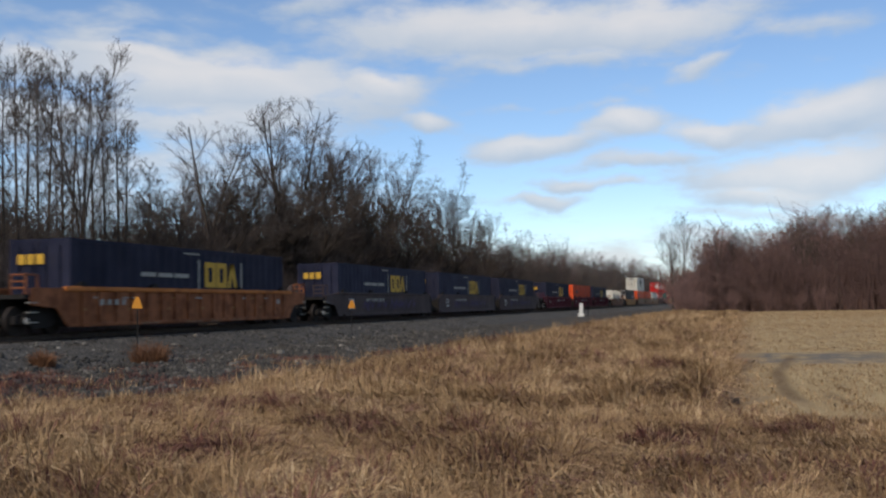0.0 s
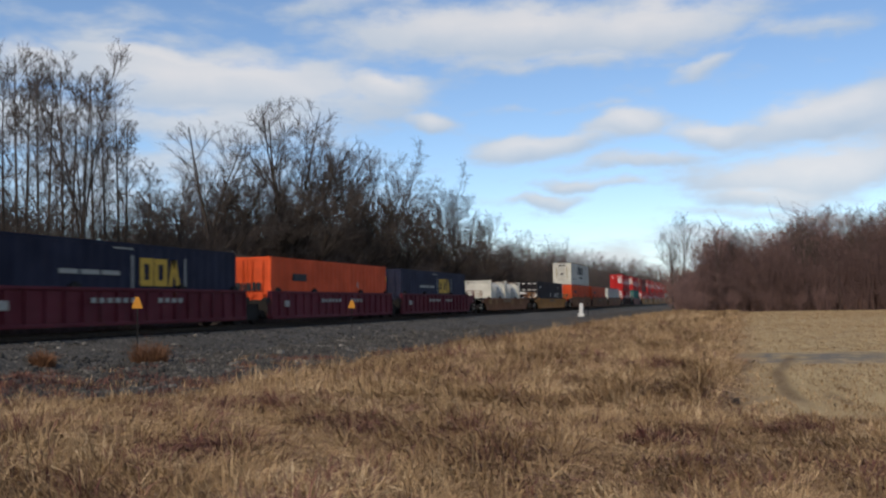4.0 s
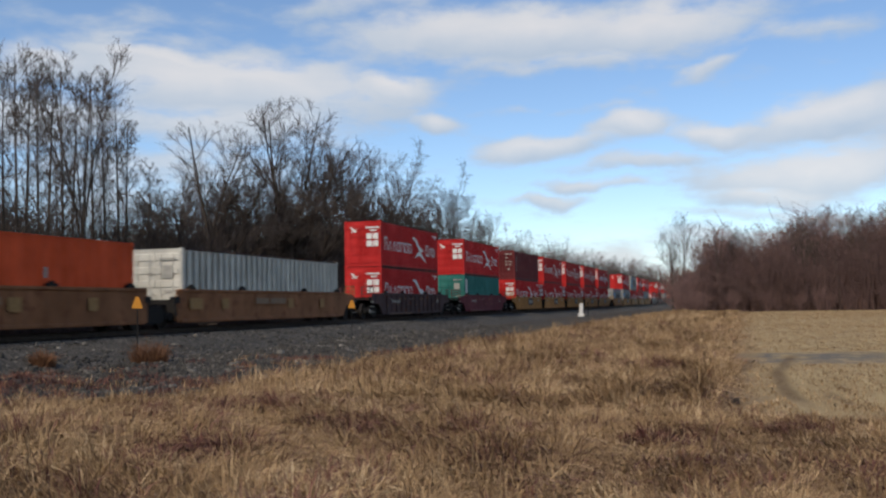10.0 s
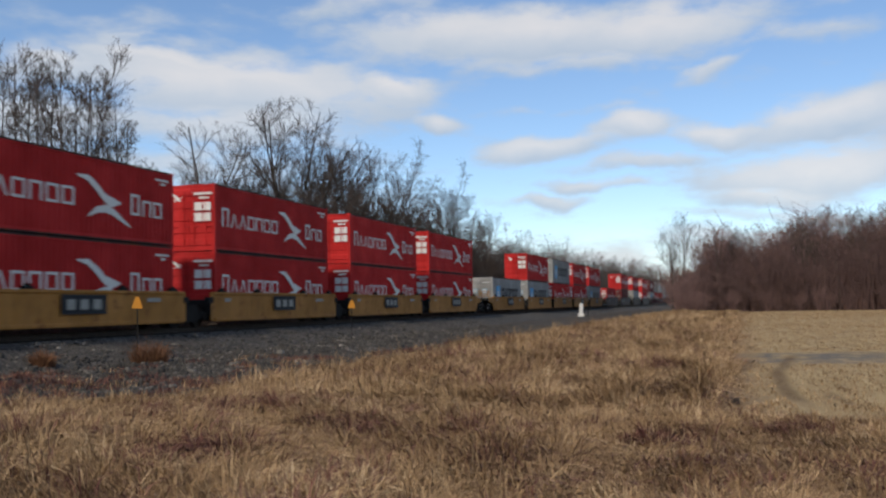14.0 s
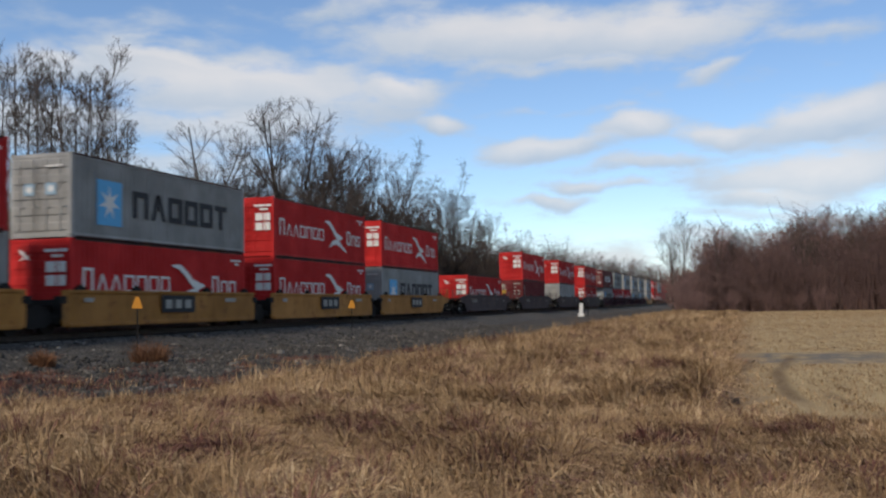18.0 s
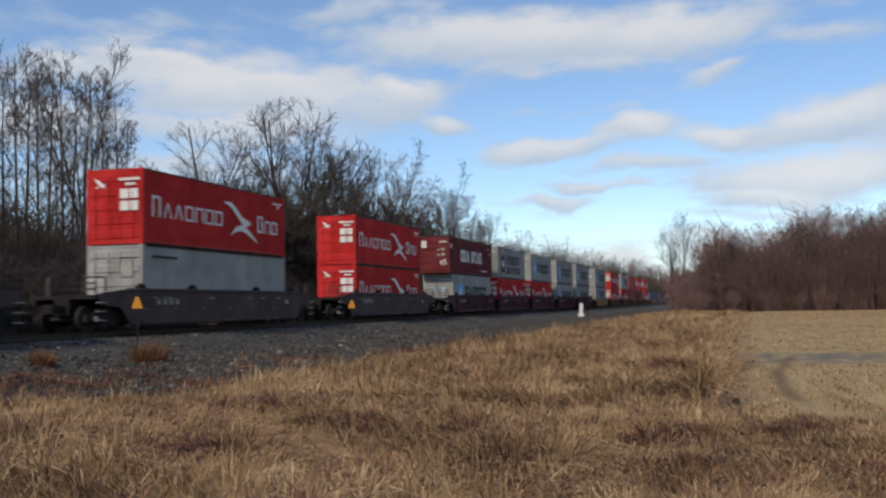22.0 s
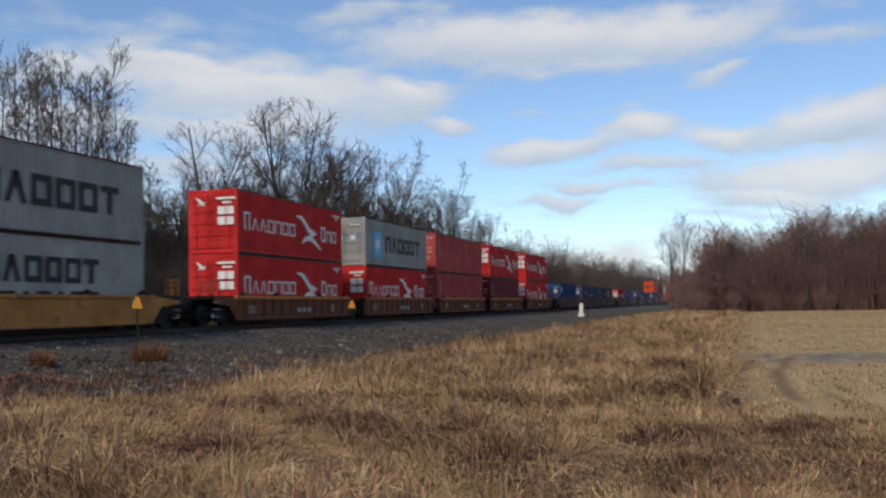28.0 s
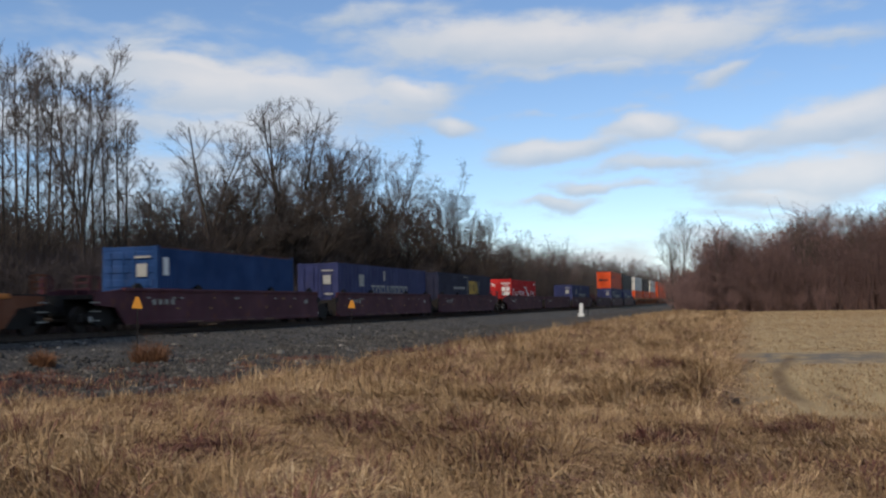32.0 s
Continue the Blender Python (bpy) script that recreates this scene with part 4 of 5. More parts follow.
        numeral(top, "45", 0.62, MARK_WHITE, "white number 45", Matrix.Translation((x + 0.004, s + 0.12, 1.9)) @ TO_SIDE)
        numeral(top, "45", 0.55, MARK_DIM, "white number 45", Matrix.Translation((x + 0.004, s + 12.75, 1.75)) @ TO_SIDE)
        bar(11.9, 12.6, 2.3, 2.42, MARK_DIM)
    elif style == "tag":
        bar(2.4, 4.1, 1.75, 2.12, MARK_BLACK, "name_panel")
        bar(11.2, 11.36, 1.5, 1.85, MARK_DIM)
    elif style == "diamond":
        name(10.5, 12.7, 1.2, 1.6, "bbwf", 0.1)
        for a, r, w in ((13.2, 0.35, 0.12), (7.95, 0.25, 0.08)):
            c = s + a
            part("diamond_emblem", stroke(Geo(), x, [(c - r, 1.45), (c, 1.45 + r), (c + r, 1.45), (c, 1.45 - r), (c - r, 1.45)], (w,) * 5), MARK_WHITE, top, "white diamond outline")
        bar(1.3, 1.7, 2.1, 2.4)
        bar(12.3, 13.4, 2.3, 2.36)
        bar(15.83, 16.03, 0.2, 2.7, name="post_stripe")
    elif style == "plates":
        name(5.2, 12.2, 1.15, 1.7, "tbfwbfff", 0.14, MARK_DIM, "pale lettering across the side")
        bar(3.2, 4.0, 1.6, 2.3, MARK_DIM)
        bar(7.4, 7.7, 2.0, 2.6, MARK_DIM)
    elif style == "code":
        for z in (0.85, 1.2, 1.55, 1.85, 2.15):
            bar(0.75, 0.93, z, z + 0.2, MARK_DIM)
        bar(L - 0.7, L - 0.6, 1.6, 1.9, MARK_DIM)
    elif style == "corner":
        bar(0.4, 0.8, 1.75, 2.45, name="side_label")
    elif style == "teal":
        bar(0.35, 0.75, 0.7, 2.5, name="side_label")
    elif style == "line":
        bar(0.6, 2.4, 2.4, 2.5, MARK_BLACK)


def mark_doors(style, top, L):
    """Painted marks of the door end, each a part of its own."""
    y = -L / 2 - 0.06

    def plate(name, mat, x0, x1, z0, z1, label=""):
        part(name, Geo().box(x0, x1, y, y + 0.01, z0, z1), mat, top, label)

    if style == "sail":
        for xx in (0.28, 0.70):
            for z in (1.28, 1.74):
                plate("door_label", MARK_WHITE, xx, xx + 0.36, z, z + 0.36, "white square label")
        plate("code_bar", MARK_WHITE, 0.2, 1.12, 2.42, 2.52)
        plate("code_bar", MARK_WHITE, 0.5, 0.95, 2.24, 2.33)
        g = Geo().add([(-0.85, y, 2.55), (-0.6, y, 2.44), (-0.35, y, 2.16), (-0.5, y, 2.18), (-0.72, y, 2.36)], [(0, 1, 2, 3, 4)])
        g.add([(-0.8, y, 2.14), (-0.6, y, 2.30), (-0.3, y, 2.34), (-0.55, y, 2.22)], [(0, 1, 2, 3)])
        part("door_emblem", g, MARK_WHITE, top, "small white bird mark")
    elif style == "rail":
        for a, b in letters(-0.85, 0.3, 3, 0.75):
            plate("door_block", MARK_YELLOW, a, b, 2.02, 2.36, "yellow painted block")
    elif style == "star":
        for xx in (-0.62, 0.25):
            p = part("door_panel", Geo().box(xx, xx + 0.42, y, y + 0.01, 1.45, 1.85), MARK_MIST, top, "pale blue emblem panel")
            part("door_emblem", star(Geo(), y - 0.005, xx + 0.21, 1.65, 0.07, 0.19, 7, "y"), MARK_WHITE, p)
        plate("code_bar", MARK_WHITE, 0.25, 0.95, 2.4, 2.46)
    elif style == "fast":
        plate("name_bar", MARK_BLACK, -0.45, 0.5, 2.45, 2.6)
        plate("code_bar", MARK_BLACK, -0.2, 0.2, 1.3, 1.5)
        plate("rubbing_strip", YELLOWED, -0.78, -0.70, 0.9, 2.2, "yellowed upright rubbing strip")
        plate("rubbing_strip", YELLOWED, 0.62, 0.72, 0.75, 2.35, "yellowed upright rubbing strip")
    elif style == "tag":
        for i in range(6):
            plate("door_block", MARK_BLACK, -0.85 + i * 0.27, -0.64 + i * 0.27, 1.25, 1.65)
    elif style == "bold":
        plate("door_label", MARK_WHITE, -1.05, -0.65, 2.0, 2.55)
        numeral(top, "45", 0.62, MARK_WHITE, "white number 45", Matrix.Translation((0.38, y, 0.62)) @ TO_END)
        for z in (1.35, 1.75):
            plate("code_bar", MARK_DIM, 0.2, 0.42, z, z + 0.14)
            plate("code_bar", MARK_DIM, 0.55, 0.85, z, z + 0.2)
        plate("code_bar", MARK_WHITE, 0.4, 1.0, 2.4, 2.48)
    elif style == "diamond":
        for z in (0.3, 1.1, 1.9, 2.6):
            for xx in (-1.1, -0.5, 0.15, 0.75):
                plate("code_bar", MARK_WHITE, xx, xx + 0.34, z, z + 0.1)
        plate("name_bar", MARK_WHITE, -0.9, -0.1, 1.5, 1.72)
        part("door_emblem", Geo().add([(0.7, y, 1.35), (0.95, y, 1.08), (1.15, y, 1.35), (0.95, y, 1.62)], [(0, 1, 2, 3)]), MARK_WHITE, top)
    elif style == "code":
        for xx, z, wd in ((0.25, 2.46, 0.35), (0.66, 2.46, 0.3), (0.3, 2.1, 0.22), (0.62, 1.72, 0.3), (0.25, 1.72, 0.2), (0.62, 1.4, 0.28), (0.25, 1.4, 0.2), (0.5, 0.95, 0.2)):
            plate("code_bar", MARK_DIM, xx, xx + wd, z, z + 0.12)
        plate("door_label", MARK_DIM, -1.0, -0.66, 2.1, 2.48, "pale square label")
        plate("door_label", MARK_YELLOW, -1.0, -0.62, 1.52, 1.86, "yellow square label")
        plate("code_bar", MARK_DIM, -1.02, -0.4, 1.93, 1.98)
    else:
        plate("code_bar", MARK_DIM, 0.25, 0.95, 2.42, 2.5)
        plate("door_label", MARK_DIM, 0.35, 0.8, 1.7, 2.2)
        plate("code_bar", MARK_DIM, 0.45, 0.9, 1.1, 1.2)


# rusty steel, its dark base standing in for shade between stacked boxes
GAP_SHADE = paint("scuffed_dark_steel", (0.045, 0.022, 0.020), 0.5, 0.5, 0.7)
YELLOWED = plain("yellowed_rubber", (0.30, 0.24, 0.11), 0.8)


def container(L, paint_mat, style, label, door_style=None, door_mat=None, wall="steel"):
    """A shipping container: frame, walls, roof, doors with rods, corner castings and marks."""
    top = new("shipping_container")
    w, e = WID / 2, L / 2
    g = Geo()
    for sx in (-1, 1):
        for sy in (-1, 1):
            g.box(min(sx * w, sx * (w - 0.14)), max(sx * w, sx * (w - 0.14)), min(sy * e, sy * (e - 0.13)), max(sy * e, sy * (e - 0.13)), 0.12, H - 0.12)
        for z0, z1, t in ((0.02, 0.17, 0.05), (H - 0.13, H - 0.02, 0.05)):
            g.box(min(sx * w, sx * (w - t)), max(sx * w, sx * (w - t)), -e + 0.13, e - 0.13, z0, z1)
    for sy in (-1, 1):
        for z0, z1 in ((0.02, 0.17), (H - 0.14, H - 0.02)):
            g.box(-w + 0.14, w - 0.14, min(sy * e, sy * (e - 0.1)), max(sy * e, sy * (e - 0.1)), z0, z1)
    part("frame", g, paint_mat, top)
    pitch, depth = {"steel": (0.28, 0.04), "sheet": (0.61, 0.014), "rib": (0.52, 0.06)}[wall]
    for sx in (-1, 1):
        part("side_wall", corrugated(sx * (w - 0.012), -e + 0.13, e - 0.13, 0.17, H - 0.13, pitch, depth, sx), paint_mat, top)
    part("roof", Geo().box(-w + 0.05, w - 0.05, -e + 0.1, e - 0.1, H - 0.06, H - 0.025), paint_mat, top)
    part("floor", Geo().box(-w + 0.05, w - 0.05, -e + 0.1, e - 0.1, 0.10, 0.16), UNDER, top)
    g = corrugated(0, -w + 0.14, w - 0.14, 0.17, H - 0.14, 0.28, 0.04, 1)
    g.v = [(-y, e - 0.03 + x, z) for x, y, z in g.v]
    part("end_wall", g, paint_mat, top)
    rod = Geo().tube((0, 0, 0.2), (0, 0, H - 0.2), 0.021, 0.021, 6)
    for z in (0.35, 1.0, 1.9, H - 0.35):
        rod.box(-0.05, 0.05, -0.01, 0.045, z - 0.04, z + 0.04)
    rod.box(-0.02, 0.24, -0.03, -0.005, 1.05, 1.1)
    rod = rod.mesh("lock_rod", paint_mat)
    for side in (-1, 1):
        a, b = sorted((side * 0.012, side * (w - 0.15)))
        ring = [(-e + 0.06, 0.17), (-e + 0.06, H - 0.14), (-e + 0.012, H - 0.14)]
        if wall != "sheet":
            for z in (2.38, 1.84, 1.30, 0.76, 0.22):
                ring += [(-e + 0.012, z + 0.31), (-e - 0.022, z + 0.28), (-e - 0.022, z + 0.03), (-e + 0.012, z)]
        g = Geo().prism_x(ring + [(-e + 0.012, 0.17)], a, b)
        d = part("door", g, door_mat if door_mat and wall == "sheet" else paint_mat, top)
        for xx in (0.24, 0.82):
            r = part("lock_rod", rod, paint_mat, d)
            r.location = (side * xx, -e - 0.045, 0)
    g = Geo().box(-0.09, 0.09, -0.09, 0.09, 0, 0.118).mesh("corner_casting", paint_mat)
    for sx in (-1, 1):
        for sy in (-1, 1):
            for z in (0, H - 0.118):
                c = part("corner_casting", g, paint_mat, top)
                c.location = (sx * (w - 0.085), sy * (e - 0.085), z)
    # dark strips paint the shadow line along the gaps above and below
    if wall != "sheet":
        part("top_rail", Geo().box(w - 0.04, w + 0.005, -e + 0.2, e - 0.2, H - 0.085, H - 0.018), GAP_SHADE, top, "scuffed top rail darkened as gap shade")
        part("bottom_rail", Geo().box(w - 0.04, w + 0.005, -e + 0.2, e - 0.2, 0.018, 0.075), GAP_SHADE, top, "scuffed bottom rail darkened as gap shade")
    mark_side(style, top, L)
    mark_doors(door_style or style, top, L)
    return tagged(top, label, "container", "containers of the train")


def tank(label):
    """A tank container: a white vessel in a steel frame with a walkway."""
    top = new("tank_container")
    w, e = WID / 2, 3.03
    g = Geo()
    for sx in (-1, 1):
        for sy in (-1, 1):
            g.box(min(sx * w, sx * (w - 0.15)), max(sx * w, sx * (w - 0.15)), min(sy * e, sy * (e - 0.15)), max(sy * e, sy * (e - 0.15)), 0, 2.59)
            g.tube((sx * (w - 0.1), sy * (e - 0.1), 2.5), (sx * (w - 0.1), sy * (e - 1.2), 1.2), 0.05, 0.05, 5)
        g.box(min(sx * w, sx * (w - 0.12)), max(sx * w, sx * (w - 0.12)), -e + 0.15, e - 0.15, 0.02, 0.16)
    for sy in (-1, 1):
        for z in (0.02, 2.44):
            g.box(-w + 0.15, w - 0.15, min(sy * e, sy * (e - 0.14)), max(sy * e, sy * (e - 0.14)), z, z + 0.14)
    part("frame", g, WHITE, top, "white steel end frames")
    ring = [(-2.9, 0.02), (-2.86, 0.5), (-2.75, 0.85), (-2.55, 1.06), (-2.3, 1.14), (0, 1.15), (2.3, 1.14), (2.55, 1.06), (2.75, 0.85), (2.86, 0.5), (2.9, 0.02)]
    g = Geo().lathe_x(ring, 28)
    g.v = [(-y, x, z + 1.32) for x, y, z in g.v]
    part("vessel", g, WHITE, top, "rounded white insulated vessel", True)
    for yy in (-1.7, 0.0, 1.7):
        g = Geo().lathe_x([(-0.05, 1.145), (-0.05, 1.17), (0.05, 1.17), (0.05, 1.145)], 28)
        g.v = [(-y, x + yy, z + 1.32) for x, y, z in g.v]
        part("band", g, PALE, top)
    for sy in (-1, 1):
        yy = sy * (e - 0.07)
        part("end_panel", Geo().prism_y([(-1.0, 0.16), (1.0, 0.16), (1.06, 0.4), (1.06, 2.2), (0.8, 2.42), (-0.8, 2.42), (-1.06, 2.2), (-1.06, 0.4)], min(yy, yy - sy * 0.05), max(yy, yy - sy * 0.05)), WHITE, top, "cream end shield")
        part("brace", Geo().tube((1.12, sy * (e - 0.2), 2.45), (1.12, sy * 0.2, 2.5), 0.045, 0.045, 6), RUST_WELL, top, "rusty top brace")
    part("cladding_panel", Geo().box(1.12, 1.165, -0.6, 0.2, 0.75, 2.0), PALE, top, "dull cladding panel")
    part("walkway", Geo().box(-0.35, 0.35, -2.8, 2.8, 2.5, 2.55), STEEL, top, "grey roof walkway")
    part("manhole", Geo().tube((0, 0.4, 2.4), (0, 0.4, 2.58), 0.28, 0.28, 12), STEEL, top)
    part("label_panel", Geo().box(1.15, 1.19, 0.3, 1.0, 0.9, 1.6), MARK_DIM, top, "dull label panel")
    part("label_panel", Geo().box(1.15, 1.19, -1.1, -0.3, 1.0, 1.5), MARK_DIM, top, "dull label panel")
    return tagged(top, label, "container", "containers of the train")


# ---- well cars ----
def truck(parent, y):
    t = part("truck", Geo().chamfer(-0.95, 0.95, -0.22, 0.22, 0.42, 0.72, 0.05).box(-0.4, 0.4, -0.4, 0.4, 0.6, 0.82), UNDER, parent, "grimy cast steel wheel truck")
    t.location = (0, y, 0)
    for s in (-1, 1):
        x = s * 1.0
        part("side_frame", TRUCK_SIDE, UNDER, t).location = (x, 0, 0)
    for yy in (-0.88, 0.88):
        part("wheelset", WHEELSET, WHEEL, t, "steel wheels on their axle").location = (0, yy, 0.457)
    part("bearing_cap", BEARING, CAP, t, "bright worn bearing cap").location = (1.21, -0.88, 0.46)


ring = [(-1.25, 0.36), (-1.25, 0.62), (-0.7, 0.66), (-0.4, 0.86), (0.4, 0.86), (0.7, 0.66), (1.25, 0.62), (1.25, 0.36), (0.75, 0.40), (0.4, 0.22), (-0.4, 0.22), (-0.75, 0.40)]
g = Geo().prism_x(ring, -0.08, 0.08)
for yy in (-0.88, 0.88):
    g.lathe_x([(-0.2, 0.02), (-0.2, 0.16), (0.2, 0.16), (0.2, 0.02)], 10, (0, yy, 0.46))
for yy in (-0.15, 0, 0.15):
    g.tube((0, yy, 0.26), (0, yy, 0.6), 0.055, 0.055, 6)
TRUCK_SIDE = g.mesh("side_frame", UNDER)
g = Geo().lathe_x([(-0.95, 0.02), (-0.95, 0.08), (-0.80, 0.09), (-0.80, 0.36), (-0.80, 0.457), (-0.69, 0.47), (-0.67, 0.49), (-0.66, 0.40), (-0.70, 0.36), (-0.70, 0.12), (-0.6, 0.085), (0.6, 0.085), (0.70, 0.12), (0.70, 0.36), (0.66, 0.40), (0.67, 0.49), (0.69, 0.47), (0.80, 0.457), (0.80, 0.36), (0.80, 0.09), (0.95, 0.08), (0.95, 0.02)], 22)
for s in (-1, 1):
    for i in range(4):
        a = math.pi * i / 2
        g.box(min(s * 0.705, s * 0.735), max(s * 0.705, s * 0.735), 0.24 * math.cos(a) - 0.03, 0.24 * math.cos(a) + 0.03, 0.24 * math.sin(a) - 0.03, 0.24 * math.sin(a) + 0.03)
WHEELSET = g.mesh("wheelset", WHEEL)
BEARING = Geo().lathe_x([(-0.04, 0.11), (0.0, 0.11), (0.03, 0.07), (0.03, 0.01)], 10).mesh("bearing_cap", CAP)


def side_sill(half, front, rear, ribs, high=1.56):
    """One side of a well, in the plane of y and z: straight at a joint, stepped up over a truck at a car's end."""
    pts = []
    if front:
        pts += [(-half - 1.9, 0.96), (-half - 1.9, high - (0.06 if ribs else 0.2)), (-half - 0.3, high - 0.04)]
    else:
        pts += [(-half - 0.42, 0.30), (-half - 0.42, high - 0.01)]
    if rear:
        pts += [(half + 0.3, high - 0.04), (half + 1.9, high - (0.06 if ribs else 0.2)), (half + 1.9, 0.96), (half + 0.7, 0.86), (half + 0.1, 0.24)]
    else:
        pts += [(half + 0.42, high - 0.01), (half + 0.42, 0.30), (half + 0.3, 0.24)]
    if front:
        pts += [(-half - 0.1, 0.24), (-half - 0.7, 0.86)]
    else:
        pts += [(-half - 0.3, 0.24)]
    g = Geo()
    g.prism_x(pts, -0.03, 0.03)
    a, b = -half + (0.6 if front else -0.2), half - (0.6 if rear else -0.2)
    g.chamfer(-0.05, 0.09, -half - 0.25, half + 0.25, high - 0.12, high, 0.02)
    g.chamfer(-0.05, 0.11, a, b, 0.22, 0.36, 0.02)
    if ribs:
        k = max(4, round((b - a) / 0.95))
        for i in range(k + 1):
            y = a + (b - a) * i / k
            g.prism_y([(0.02, 0.34), (0.11, 0.40), (0.11, high - 0.16), (0.02, high - 0.11)], y - 0.05, y + 0.05)
    return g


def well_car(half, paint_mat, ribs, front, rear, trucks, label, marks, high):
    """One well unit: two side sills, floor, bulkheads, platforms, trucks, couplers, ladders and marks."""
    top = new("well_car")
    for s in (-1, 1):
        g = side_sill(half, front, rear, ribs, high)
        ob = part("side_sill", g, paint_mat, top)
        ob.matrix_basis = Matrix.Translation((s * 1.36, 0, 0)) @ (Matrix.Identity(4) if s > 0 else Matrix.Rotation(math.pi, 4, "Z"))
        if s < 0:
            ob.data = side_sill(half, rear, front, ribs, high).mesh("side_sill", paint_mat)
    g = Geo().box(-1.33, 1.33, -0.18, 0.18, 0.24, 0.33).mesh("cross_bearer", UNDER)
    for i in range(5):
        part("cross_bearer", g, UNDER, top).location = (0, -half + 0.6 + (2 * half - 1.2) * i / 4, 0)
    for s, end in ((-1, front), (1, rear)):
        y = s * (half + 0.15)
        part("bulkhead", Geo().box(-1.33, 1.33, min(y, y + s * 0.06), max(y, y + s * 0.06), 0.30, 1.15), UNDER, top)
        d = 2.0 if end else 1.0
        part("platform", Geo().box(-0.75 if not end else -1.33, 0.75 if not end else 1.33, min(y + s * 0.06, y + s * d), max(y + s * 0.06, y + s * d), 1.16 if end else 0.84, 1.30 if end else 0.96)
             .box(-0.3, 0.3, min(y, y + s * d), max(y, y + s * d), 0.6, 1.16 if end else 0.84), UNDER, top)
        if end:
            c = y + s * d
            part("coupler", Geo().box(-0.14, 0.14, min(c, c + s * 0.75), max(c, c + s * 0.75), 0.70, 0.94).box(-0.22, 0.22, min(c + s * 0.45, c + s * 0.8), max(c + s * 0.45, c + s * 0.8), 0.66, 0.98), UNDER, top)
            rail = Geo()
            for xx in (1.3, 0.75):
                rail.tube((xx, c - s * 0.1, 1.28), (xx, c - s * 0.1, 1.92), 0.036, 0.036, 6)
            for z in (1.5, 1.71, 1.92):
                rail.tube((1.3, c - s * 0.1, z), (0.75, c - s * 0.1, z), 0.03, 0.03, 6)
            rail.tube((1.32, c - s * 0.1, 1.92), (1.32, c - s * 0.62, 1.92), 0.03, 0.03, 6)
            rail.tube((1.32, c - s * 0.62, 1.28), (1.32, c - s * 0.62, 1.94), 0.036, 0.036, 6)
            part("handrail", rail, paint_mat, top)
            for z in (0.40, 0.72, 1.02):
                part("step", Geo().box(1.30, 1.42, min(c - s * 0.55, c - s * 0.1), max(c - s * 0.55, c - s * 0.1), z, z + 0.03), MARK_DIM, top, "pale grab step")
            if s < 0:
                bw = Geo().box(-0.75, -0.55, c + 0.1, c + 0.3, 1.28, 1.9).lathe_x([(-0.02, 0.24), (-0.02, 0.29), (0.02, 0.29), (0.02, 0.24), (-0.02, 0.24)], 14, (-0.5, c + 0.2, 1.75))
                part("brake_stand", bw, paint_mat, top, "brake wheel on its stand")
        else:
            part("grab_ladder", Geo().box(1.34, 1.40, min(y + s * 0.3, y + s * 0.36), max(y + s * 0.3, y + s * 0.36), 0.5, 1.25).box(1.2, 1.42, min(y + s * 0.1, y + s * 0.5), max(y + s * 0.1, y + s * 0.5), 1.0, 1.25), UNDER, top)
    # lighter chord over darker sill: the shade below it is put into the paints
    if paint_mat in (RUST_WELL, RUST_BRIGHT):
        part("top_chord", Geo().chamfer(1.30, 1.465, -half - 0.28, half + 0.28, high - 0.14, high + 0.015, 0.02), RUST_LIT_CHORD, top, "orange top chord, lighter than the shaded sill")
    lug = Geo().box(1.30, 1.44, -0.24, 0.24, 1.56, 1.66).box(1.34, 1.42, -0.12, 0.12, 1.66, 1.74).mesh("stacking_lug", UNDER)
    for f in (-0.92, -0.4, 0.4, 0.92):
        part("stacking_lug", lug, UNDER, top, "dark steel stacking guide").location = (0, f * half, high - 1.56)
    for y in trucks:
        truck(top, y)
    marks(top, half)
    return tagged(top, label, "well car", "well cars of the train")


def codes(top, spans, z0, z1, mat=MARK_DIM, name="code", label=""):
    for span in spans:
        part(name, bars(Geo(), 1.475, [span], z0, z1), mat, top, label)


def marks_plate(top, half):
    p = part("name_plate", bars(Geo(), 1.475, [(-1.0, 1.4)], 0.64, 1.30), MARK_BLACK, top, "black plate with white block mark")
    for span in letters(-0.75, 1.35, 3, 0.62):
        part("plate_mark", bars(Geo(), 1.485, [span], 0.80, 1.14), MARK_DIM, p)
    codes(top, [(-half + 0.6, -half + 1.1), (half - 2.4, half - 1.5)], 1.05, 1.2)


def marks_patches(top, half):
    codes(top, [(-2.2, -0.9), (-0.7, 0.9)], 0.95, 1.22, name="code_panel", label="faded grey code panel", mat=MARK_WORN)
    codes(top, ((-half + 0.4, -half + 1.4), (-half + 3.0, -half + 3.6), (1.2, 1.8), (half - 3.2, half - 2.7)), 0.75, 1.2, MARK_FADED, "patch", "faded ochre repainted patch")


def marks_code(top, half):
    codes(top, letters(-2.6, 0.2, 6, 0.6) + letters(1.5, 3.4, 4, 0.6), 1.02, 1.2, label="small white code")
    codes(top, [(-half + 1.2, -half + 1.7)], 0.8, 1.1)


